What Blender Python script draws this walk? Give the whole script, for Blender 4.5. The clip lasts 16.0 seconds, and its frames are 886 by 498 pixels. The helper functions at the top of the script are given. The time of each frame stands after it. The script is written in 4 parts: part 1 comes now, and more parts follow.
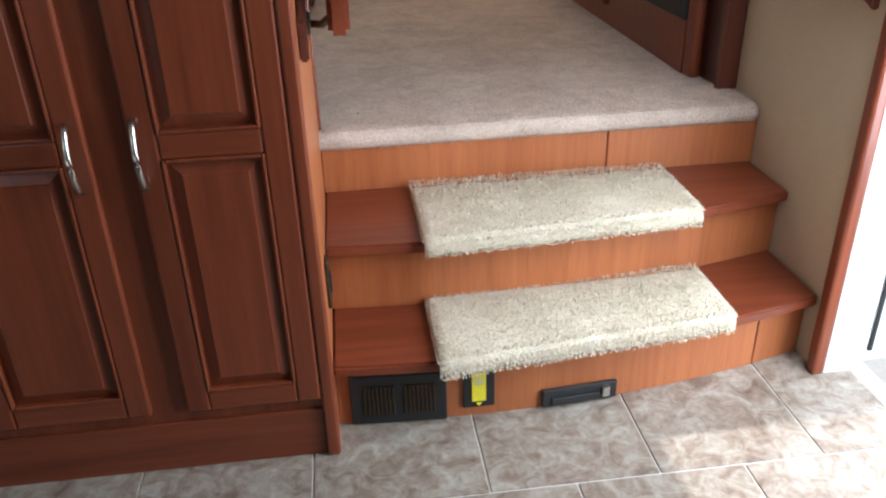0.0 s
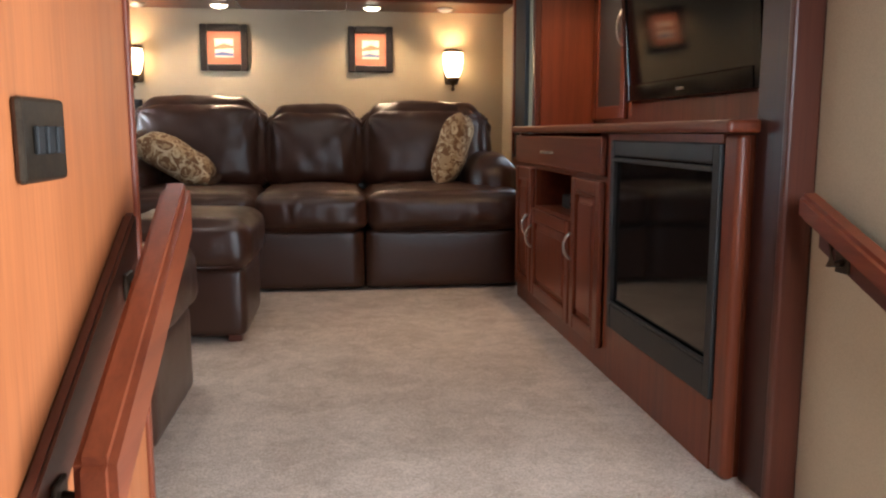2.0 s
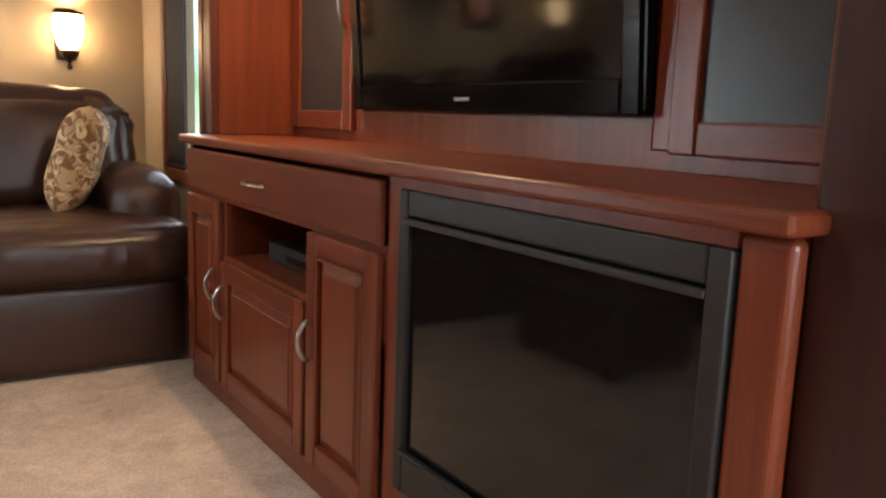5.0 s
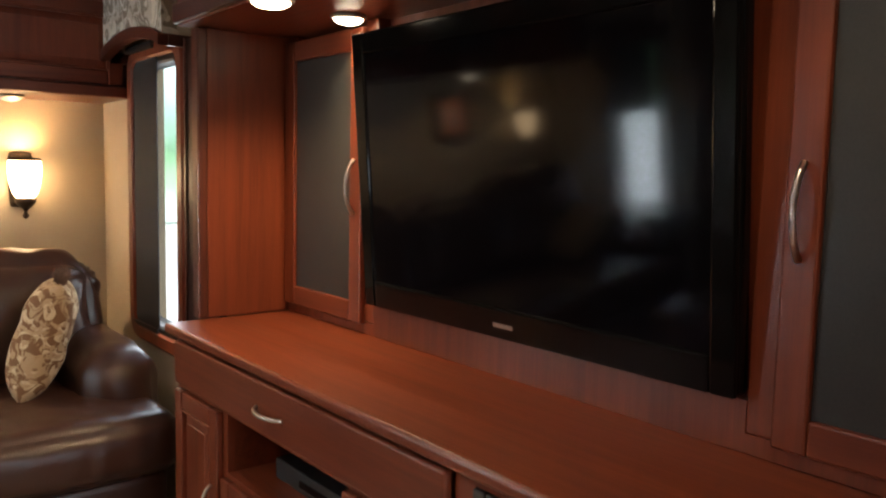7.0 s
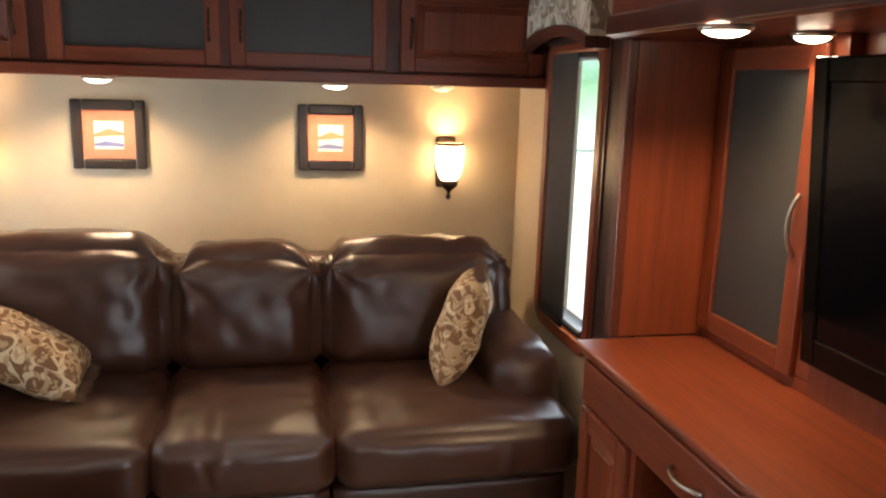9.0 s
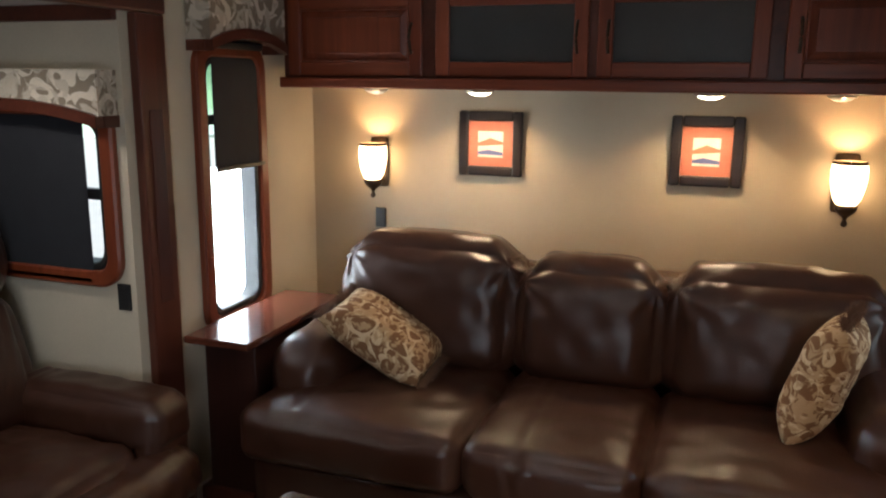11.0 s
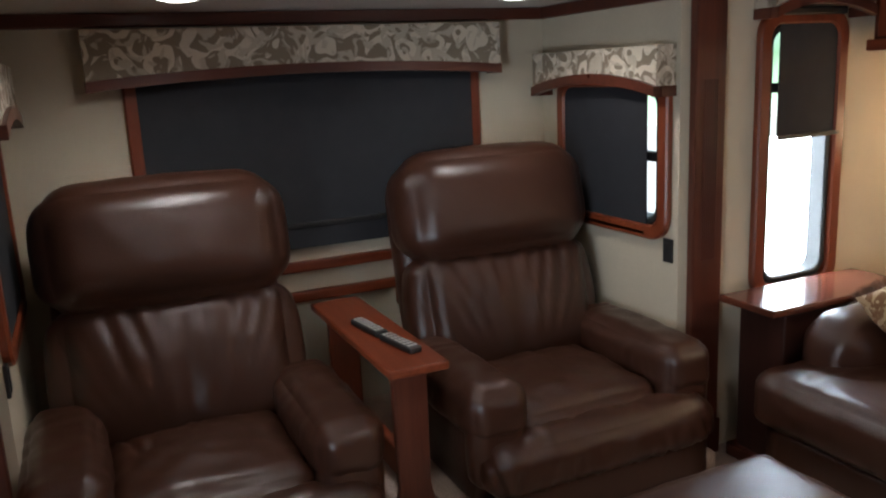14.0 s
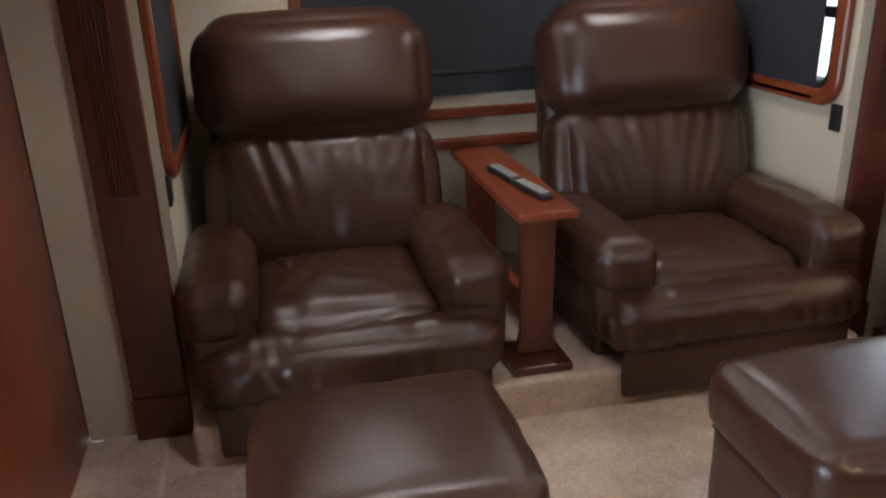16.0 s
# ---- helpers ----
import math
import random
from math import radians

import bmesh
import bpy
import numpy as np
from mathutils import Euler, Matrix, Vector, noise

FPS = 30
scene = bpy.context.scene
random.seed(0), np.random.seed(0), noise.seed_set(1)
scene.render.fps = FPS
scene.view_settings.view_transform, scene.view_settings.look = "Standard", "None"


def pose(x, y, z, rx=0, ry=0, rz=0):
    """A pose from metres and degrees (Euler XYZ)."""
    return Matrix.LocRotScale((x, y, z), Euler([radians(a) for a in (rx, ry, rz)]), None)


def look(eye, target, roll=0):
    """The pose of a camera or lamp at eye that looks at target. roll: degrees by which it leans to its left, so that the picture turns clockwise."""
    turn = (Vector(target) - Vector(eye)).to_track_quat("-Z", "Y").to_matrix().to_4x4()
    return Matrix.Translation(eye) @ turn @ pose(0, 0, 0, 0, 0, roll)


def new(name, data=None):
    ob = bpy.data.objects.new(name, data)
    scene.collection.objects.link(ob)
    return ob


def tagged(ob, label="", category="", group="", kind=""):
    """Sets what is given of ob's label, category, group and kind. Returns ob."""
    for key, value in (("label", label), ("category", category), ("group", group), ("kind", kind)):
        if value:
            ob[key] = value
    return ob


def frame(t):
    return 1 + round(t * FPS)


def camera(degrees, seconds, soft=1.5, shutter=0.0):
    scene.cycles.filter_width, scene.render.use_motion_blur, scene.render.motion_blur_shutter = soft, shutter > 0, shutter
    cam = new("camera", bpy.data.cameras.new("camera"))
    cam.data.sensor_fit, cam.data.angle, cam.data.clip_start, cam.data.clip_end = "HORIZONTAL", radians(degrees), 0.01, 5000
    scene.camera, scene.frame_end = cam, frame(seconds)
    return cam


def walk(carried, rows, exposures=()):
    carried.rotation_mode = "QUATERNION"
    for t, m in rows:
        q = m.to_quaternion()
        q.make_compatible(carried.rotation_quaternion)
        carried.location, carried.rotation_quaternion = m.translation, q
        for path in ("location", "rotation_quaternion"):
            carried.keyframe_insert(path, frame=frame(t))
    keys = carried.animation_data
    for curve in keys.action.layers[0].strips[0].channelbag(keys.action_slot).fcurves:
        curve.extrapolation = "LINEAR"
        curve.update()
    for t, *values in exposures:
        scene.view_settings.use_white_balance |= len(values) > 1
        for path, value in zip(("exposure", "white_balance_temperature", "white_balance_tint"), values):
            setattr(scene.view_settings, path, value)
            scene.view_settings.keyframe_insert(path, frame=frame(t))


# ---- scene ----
cam = camera(58.1, 16.0, soft=2.2)
PATH = [
    (0, (0.302, -0.013, 1.275), (0.505, 1.748, 0.351), -1.7),
    (0.5, (0.354, 0.09, 1.275), (0.601, 1.877, 0.411), -1.3),
    (1, (0.401, 0.305, 1.297), (0.713, 2.184, 0.686), -0.3),
    (1.5, (0.461, 0.54, 1.324), (0.781, 2.468, 0.898), -0.1),
    (2, (0.543, 0.751, 1.338), (0.791, 2.714, 1.049), 0.0),
    (2.5, (0.625, 0.93, 1.341), (0.816, 2.907, 1.105), 0.3),
    (3, (0.642, 1.149, 1.321), (0.946, 3.1, 1.001), -0.3),
    (3.5, (0.658, 1.371, 1.339), (1.182, 3.266, 0.972), -1.3),
    (4, (0.671, 1.578, 1.298), (1.45, 3.379, 0.915), 0.3),
    (6.5, (0.511, 2.109, 1.786), (1.768, 3.645, 1.539), 1.5),
    (7, (0.539, 2.186, 1.82), (1.786, 3.737, 1.624), 1.3),
    (7.5, (0.546, 2.311, 1.901), (1.651, 3.961, 1.665), 2.2),
    (8, (0.538, 2.389, 2.059), (1.373, 4.167, 1.682), 1.5),
    (8.5, (0.472, 2.367, 2.075), (1.092, 4.225, 1.671), 1.4),
    (11, (0.813, 2.499, 2.1), (0.158, 4.343, 1.689), 0.6),
    (11.5, (0.97, 2.512, 2.096), (-0.009, 4.208, 1.694), -0.2),
    (12, (0.999, 2.515, 2.088), (-0.189, 4.07, 1.677), -0.4),
    (12.5, (1.048, 2.537, 2.057), (-0.319, 3.938, 1.644), -0.8),
    (13, (1.084, 2.537, 2.048), (-0.424, 3.779, 1.621), -1.2),
    (13.5, (1.163, 2.585, 2.064), (-0.495, 3.614, 1.625), -2.0),
    (14, (1.232, 2.633, 2.064), (-0.55, 3.432, 1.634), -2.8),
    (14.5, (1.281, 2.66, 2.068), (-0.583, 3.245, 1.641), -3.3),
    (15, (1.292, 2.675, 2.07), (-0.6, 3.141, 1.62), -3.1),
    (15.5, (1.277, 2.697, 2.024), (-0.599, 3.122, 1.477), -2.6),
    (16, (1.282, 2.68, 1.97), (-0.544, 3.078, 1.258), -1.7),
]
walk(cam, [(t, look(eye, target, roll)) for t, eye, target, roll in PATH], [(0, -0.4, 5900), (0.5, -0.5, 5900), (1.0, -1.0, 5900), (1.5, -0.6, 5900), (2.0, 0.1, 6000), (2.5, 0.5, 6300), (4, 0.7, 6400), (6.5, 0.45, 6300), (8.5, 0.6, 6300), (11, -0.2, 6100), (11.5, -0.45, 6100), (12.5, -0.35, 6000), (13.5, 0.1, 6000), (14.0, 0.25, 6000), (15, 0.9, 5900), (15.5, 0.8, 5900), (16, 0.65, 5900)])

# ---- world and light ----
world = bpy.data.worlds.new("sky")
scene.world = world
world.use_nodes = True
wn = world.node_tree
sky = wn.nodes.new("ShaderNodeTexSky")
sky.sky_type = "NISHITA"
sky.sun_disc = False
sky.sun_elevation = radians(68)
sky.sun_rotation = radians(73)
bg = wn.nodes["Background"]
bg.inputs["Strength"].default_value = 0.15
wn.links.new(sky.outputs["Color"], bg.inputs["Color"])


def lamp(name, kind, place, power, colour=(1, 1, 1), size=0.1, aim=None, size_y=None, spot=None):
    data = bpy.data.lights.new(name, kind)
    data.energy = power
    data.color = colour
    if kind == "AREA":
        data.size = size
        if size_y:
            data.shape = "RECTANGLE"
            data.size_y = size_y
    elif kind == "SUN":
        data.angle = size
    else:
        data.shadow_soft_size = size
    if spot:
        data.spot_size, data.spot_blend = radians(spot), 0.6
    ob = new(name, data)
    ob.matrix_basis = look(place, aim) if aim else pose(*place)
    return ob


WARM = (1.0, 0.62, 0.30)
DAY = (0.86, 0.94, 1.0)
sun = lamp("sun", "SUN", (3.4, 1.2, 6), 5.0, (1, 0.95, 0.88), radians(0.5), (1.1, 0.5, 0))
lamp("door_daylight", "AREA", (1.62, 0.98, 0.98), 80, DAY, 0.95, (0.35, 1.55, 0.0), 1.7)
# Added fill for the pantry, set in an unseen, assumed kitchen window.
lamp("unseen_kitchen_fill", "AREA", (-1.86, -0.6, 1.55), 7, DAY, 1.2, (0.0, 0.9, 0.9), 0.7)
lamp("tall_window_daylight", "AREA", (-1.06, 5.135, 1.49), 10, DAY, 0.325, (0.3, 5.135, 1.49), 0.55)
lamp("slim_window_daylight", "AREA", (1.598, 5.13, 1.68), 3.5, DAY, 0.26, (0.6, 5.13, 1.68), 0.86)


# ---- materials ----
def shader(name, rough=0.5, metal=0.0, spec=0.5):
    m = bpy.data.materials.new(name)
    m.use_nodes = True
    b = m.node_tree.nodes["Principled BSDF"]
    b.inputs["Roughness"].default_value = rough
    b.inputs["Metallic"].default_value = metal
    b.inputs["Specular IOR Level"].default_value = spec
    return m, m.node_tree, b


def node(nt, kind, **values):
    n = nt.nodes.new(kind)
    for key, value in values.items():
        n.inputs[key.replace("_", " ")].default_value = value
    return n


def coords(nt, scale=(1, 1, 1)):
    tc = nt.nodes.new("ShaderNodeTexCoord")
    mp = nt.nodes.new("ShaderNodeMapping")
    mp.inputs["Scale"].default_value = scale
    nt.links.new(tc.outputs["Object"], mp.inputs["Vector"])
    return mp.outputs["Vector"]


def ramp(nt, fac, stops):
    r = nt.nodes.new("ShaderNodeValToRGB")
    r.color_ramp.elements[0].position, r.color_ramp.elements[0].color = stops[0][0], (*stops[0][1], 1)
    r.color_ramp.elements[1].position, r.color_ramp.elements[1].color = stops[-1][0], (*stops[-1][1], 1)
    for p, c in stops[1:-1]:
        e = r.color_ramp.elements.new(p)
        e.color = (*c, 1)
    nt.links.new(fac, r.inputs["Fac"])
    return r.outputs["Color"]


def relief(nt, b, height, strength, distance=0.002):
    bp = nt.nodes.new("ShaderNodeBump")
    bp.inputs["Strength"].default_value = strength
    bp.inputs["Distance"].default_value = distance
    nt.links.new(height, bp.inputs["Height"])
    nt.links.new(bp.outputs["Normal"], b.inputs["Normal"])


def noisy(nt, vec, scale, detail=4, rough=0.6, dist=0.0):
    n = nt.nodes.new("ShaderNodeTexNoise")
    n.inputs["Scale"].default_value, n.inputs["Detail"].default_value = scale, detail
    n.inputs["Roughness"].default_value, n.inputs["Distortion"].default_value = rough, dist
    nt.links.new(vec, n.inputs["Vector"])
    return n.outputs["Fac"]


def blend(nt, a, b, fac, kind="MIX"):
    m = nt.nodes.new("ShaderNodeMix")
    m.data_type, m.blend_type = "RGBA", kind
    for sock, v in ((m.inputs[0], fac), (m.inputs[6], a), (m.inputs[7], b)):
        if isinstance(v, (int, float)):
            sock.default_value = v
        elif isinstance(v, tuple):
            sock.default_value = (*v, 1)
        else:
            nt.links.new(v, sock)
    return m.outputs[2]


def two_tone(name, dark, light, scale, rough=0.5, metal=0.0, bump=0.1, fine=200, spec=0.5):
    m, nt, b = shader(name, rough, metal, spec)
    v = coords(nt)
    a = noisy(nt, v, scale, 5)
    f = noisy(nt, v, fine, 3)
    c = ramp(nt, a, [(0.3, dark), (0.7, light)])
    c = blend(nt, c, ramp(nt, f, [(0.3, tuple(x * 0.85 for x in dark)), (0.7, tuple(min(1, x * 1.1) for x in light))]), 0.35)
    nt.links.new(c, b.inputs["Base Color"])
    if bump:
        relief(nt, b, f, bump)
    return m


def wood(name, axis, dark, light, rough=0.32):
    m, nt, b = shader(name, rough)
    squeeze = [38.0, 38.0, 38.0]
    squeeze["xyz".index(axis)] = 1.6
    v = coords(nt, tuple(squeeze))
    grain = noisy(nt, v, 1.0, 6, 0.65, 0.6)
    broad = noisy(nt, coords(nt, tuple(x * 0.16 for x in squeeze)), 1.0, 3, 0.5, 0.8)
    fine = noisy(nt, coords(nt, tuple(x * 5 for x in squeeze)), 1.0, 2)
    c = ramp(nt, grain, [(0.28, dark), (0.5, tuple((d + l) / 2 for d, l in zip(dark, light))), (0.72, light)])
    c = blend(nt, c, ramp(nt, broad, [(0.3, tuple(x * 0.8 for x in dark)), (0.7, tuple(min(1, x * 1.1) for x in light))]), 0.4)
    c = blend(nt, c, ramp(nt, fine, [(0.3, (0.75, 0.72, 0.7)), (0.55, (1, 1, 1))]), 0.5, "MULTIPLY")
    nt.links.new(c, b.inputs["Base Color"])
    r = ramp(nt, broad, [(0.2, (rough * 0.85,) * 3), (0.8, (min(1, rough * 1.3),) * 3)])
    nt.links.new(r, b.inputs["Roughness"])
    relief(nt, b, fine, 0.06, 0.001)
    return m


CH_D, CH_L = (0.105, 0.020, 0.0085), (0.25, 0.058, 0.021)
wood_z = wood("cherry_wood_upright", "z", CH_D, CH_L)
wood_y = wood("cherry_wood_lengthwise", "y", CH_D, CH_L)
wood_x = wood("cherry_wood_crosswise", "x", CH_D, CH_L)
panel_z = wood("light_cherry_panel", "z", (0.30, 0.085, 0.028), (0.46, 0.15, 0.05), 0.38)
dark_wood = wood("dark_cherry_trim", "z", (0.055, 0.016, 0.010), (0.12, 0.032, 0.017), 0.3)
# Near-black wood: dark gloss trim board, and the end table's shaded body.
near_black = wood("near_black_wood", "z", (0.018, 0.007, 0.005), (0.04, 0.013, 0.009), 0.35)
# Darker copy of the trim wood: shade on the pilaster put into colour.
shaded_wood = wood("shaded_dark_cherry", "z", (0.030, 0.011, 0.009), (0.062, 0.020, 0.014), 0.34)
dark_wood_y = wood("dark_cherry_trim_lengthwise", "y", (0.055, 0.016, 0.010), (0.12, 0.032, 0.017), 0.3)


def leather_material():
    m, nt, b = shader("brown_leather", 0.3, 0, 0.5)
    v = coords(nt)
    big = noisy(nt, v, 6, 4)
    worn = noisy(nt, v, 34, 4, 0.6)
    vo = nt.nodes.new("ShaderNodeTexVoronoi")
    vo.inputs["Scale"].default_value = 240
    nt.links.new(v, vo.inputs["Vector"])
    crease = noisy(nt, v, 13, 5, 0.55, 1.4)
    crumple = noisy(nt, v, 38, 3, 0.5, 0.8)
    c = ramp(nt, big, [(0.2, (0.042, 0.0163, 0.0096)), (0.8, (0.054, 0.0215, 0.0128))])
    c = blend(nt, c, ramp(nt, worn, [(0.35, (0.93, 0.93, 0.92)), (0.65, (1.0, 1.0, 1.0))]), 0.6, "MULTIPLY")
    nt.links.new(c, b.inputs["Base Color"])
    nt.links.new(ramp(nt, crease, [(0.2, (0.29,) * 3), (0.8, (0.34,) * 3)]), b.inputs["Roughness"])
    h = blend(nt, blend(nt, vo.outputs["Distance"], crumple, 0.2), crease, 0.35)
    relief(nt, b, h, 0.2, 0.0045)
    return m


leather = leather_material()


def carpet_material(name, dark, light):
    m, nt, b = shader(name, 0.95, 0, 0.1)
    v = coords(nt)
    fine = noisy(nt, v, 190, 3, 0.7)
    mid = noisy(nt, v, 14, 5, 0.65, 0.8)
    patch = noisy(nt, v, 4.5, 5, 0.6, 0.6)
    c = ramp(nt, fine, [(0.3, dark), (0.65, light)])
    c = blend(nt, c, ramp(nt, mid, [(0.35, (0.74, 0.72, 0.70)), (0.6, (1, 1, 1))]), 0.6, "MULTIPLY")
    c = blend(nt, c, ramp(nt, patch, [(0.38, (0.78, 0.76, 0.74)), (0.6, (1, 1, 1))]), 0.7, "MULTIPLY")
    nt.links.new(c, b.inputs["Base Color"])
    relief(nt, b, blend(nt, fine, mid, 0.4), 0.8, 0.008)
    return m


carpet_mat = carpet_material("beige_carpet", (0.47, 0.365, 0.29), (0.76, 0.62, 0.515))
rug_mat = carpet_material("cream_rug", (0.51, 0.435, 0.32), (0.78, 0.69, 0.54))
fibre_mat = two_tone("rug_fibre", (0.51, 0.435, 0.32), (0.78, 0.69, 0.54), 30, 0.95, 0, 0, 200, 0.1)
wallpaper = two_tone("tan_wallpaper", (0.43, 0.345, 0.235), (0.50, 0.41, 0.285), 3, 0.75, 0, 0.15, 320)
cream_wall = two_tone("cream_wallpaper", (0.50, 0.44, 0.33), (0.58, 0.51, 0.39), 3, 0.75, 0, 0.15, 320)
ceiling_mat = two_tone("white_ceiling_vinyl", (0.60, 0.57, 0.52), (0.68, 0.65, 0.60), 4, 0.7, 0, 0.1, 150)
black_plastic = two_tone("black_plastic", (0.012, 0.012, 0.013), (0.02, 0.019, 0.018), 20, 0.5, 0, 0.05)
shade_cloth = two_tone("dark_roller_shade", (0.012, 0.013, 0.017), (0.02, 0.021, 0.026), 12, 0.8, 0, 0.12, 500)
smoked = two_tone("smoked_cabinet_glass", (0.030, 0.031, 0.030), (0.045, 0.046, 0.044), 5, 0.3, 0, 0)
bronze = two_tone("dark_bronze", (0.05, 0.035, 0.025), (0.10, 0.07, 0.045), 40, 0.38, 0.8, 0.05)
nickel = two_tone("brushed_nickel", (0.45, 0.42, 0.38), (0.62, 0.59, 0.54), 60, 0.28, 1.0, 0.03)
grout = two_tone("pale_grout", (0.62, 0.57, 0.50), (0.72, 0.67, 0.60), 40, 0.9)
white_plastic = two_tone("white_plastic", (0.72, 0.72, 0.70), (0.8, 0.8, 0.78), 10, 0.4, 0, 0)
yellow_label = two_tone("yellow_label", (0.75, 0.62, 0.02), (0.85, 0.72, 0.04), 20, 0.5, 0, 0)
grey_print = two_tone("grey_print", (0.38, 0.38, 0.36), (0.52, 0.52, 0.50), 30, 0.5, 0, 0)
mat_board = two_tone("terracotta_mat_board", (0.42, 0.13, 0.075), (0.50, 0.17, 0.10), 12, 0.8, 0, 0.05)
ember = two_tone("fireplace_lining", (0.012, 0.011, 0.010), (0.035, 0.028, 0.022), 18, 0.8, 0, 0.3, 60)


def plain(name, colour, rough=0.3, metal=0.0):
    m, nt, b = shader(name, rough, metal)
    b.inputs["Base Color"].default_value = (*colour, 1)
    return m


screen_mat = plain("black_screen_glass", (0.002, 0.002, 0.003), 0.08)
screen_mat.node_tree.nodes["Principled BSDF"].inputs["Specular IOR Level"].default_value = 0.17


def glass_pane_material(name, tint, rough=0.0):
    m, nt, b = shader(name, rough)
    b.inputs["Base Color"].default_value = (*tint, 1)
    b.inputs["Transmission Weight"].default_value = 1.0
    b.inputs["IOR"].default_value = 1.1
    return m


clear_glass = glass_pane_material("clear_glass", (0.95, 0.97, 0.96))
tinted_glass = plain("black_fireplace_glass", (0.007, 0.007, 0.007), 0.07)


def glowing(name, colour, strength):
    m, nt, b = shader(name, 0.4)
    b.inputs["Base Color"].default_value = (0.8, 0.75, 0.65, 1)
    b.inputs["Emission Color"].default_value = (*colour, 1)
    b.inputs["Emission Strength"].default_value = strength
    return m


shade_glow = glowing("lit_frosted_glass", (1.0, 0.66, 0.34), 12.0)
puck_glow = glowing("lit_puck_lens", (1.0, 0.80, 0.55), 14.0)
dome_glow = glowing("lit_ceiling_lens", (1.0, 0.93, 0.82), 9.0)


# Greenery and sky emit their own light, so daylight is in the material.
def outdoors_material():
    m, nt, b = shader("self_lit_outdoors", 0.9)
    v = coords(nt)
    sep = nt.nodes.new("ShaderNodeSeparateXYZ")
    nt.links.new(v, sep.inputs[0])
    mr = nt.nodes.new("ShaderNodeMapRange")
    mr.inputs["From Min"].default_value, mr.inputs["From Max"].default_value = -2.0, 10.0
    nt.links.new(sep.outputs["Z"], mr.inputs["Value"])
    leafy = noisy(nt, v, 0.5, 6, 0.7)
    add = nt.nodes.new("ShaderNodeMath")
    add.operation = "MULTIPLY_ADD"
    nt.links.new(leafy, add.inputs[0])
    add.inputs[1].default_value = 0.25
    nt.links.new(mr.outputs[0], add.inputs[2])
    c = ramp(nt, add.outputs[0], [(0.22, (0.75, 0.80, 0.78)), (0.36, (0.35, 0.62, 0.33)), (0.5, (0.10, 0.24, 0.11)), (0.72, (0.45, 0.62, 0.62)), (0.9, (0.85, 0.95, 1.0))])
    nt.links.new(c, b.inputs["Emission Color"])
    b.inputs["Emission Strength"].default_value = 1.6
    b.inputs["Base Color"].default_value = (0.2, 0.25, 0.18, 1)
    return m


outdoors = outdoors_material()
pavement_mat = two_tone("pale_concrete", (0.50, 0.49, 0.46), (0.62, 0.61, 0.58), 2, 0.9, 0, 0.2, 60)


def tile_material():
    m, nt, b = shader("mottled_stone_tile", 0.4)
    v = coords(nt)
    info = nt.nodes.new("ShaderNodeObjectInfo")
    shift = nt.nodes.new("ShaderNodeVectorMath")
    shift.operation = "MULTIPLY_ADD"
    nt.links.new(info.outputs["Random"], shift.inputs[0])
    shift.inputs[1].default_value = (7, 11, 3)
    nt.links.new(v, shift.inputs[2])
    a = noisy(nt, shift.outputs[0], 16, 6, 0.65, 1.2)
    f = noisy(nt, shift.outputs[0], 60, 4)
    c = ramp(nt, a, [(0.28, (0.115, 0.075, 0.052)), (0.42, (0.22, 0.165, 0.125)), (0.56, (0.30, 0.255, 0.205)), (0.72, (0.40, 0.36, 0.30))])
    c = blend(nt, c, ramp(nt, f, [(0.35, (0.66, 0.60, 0.55)), (0.6, (1, 1, 1))]), 0.55, "MULTIPLY")
    nt.links.new(c, b.inputs["Base Color"])
    relief(nt, b, a, 0.2, 0.002)
    return m


tile_mat = tile_material()


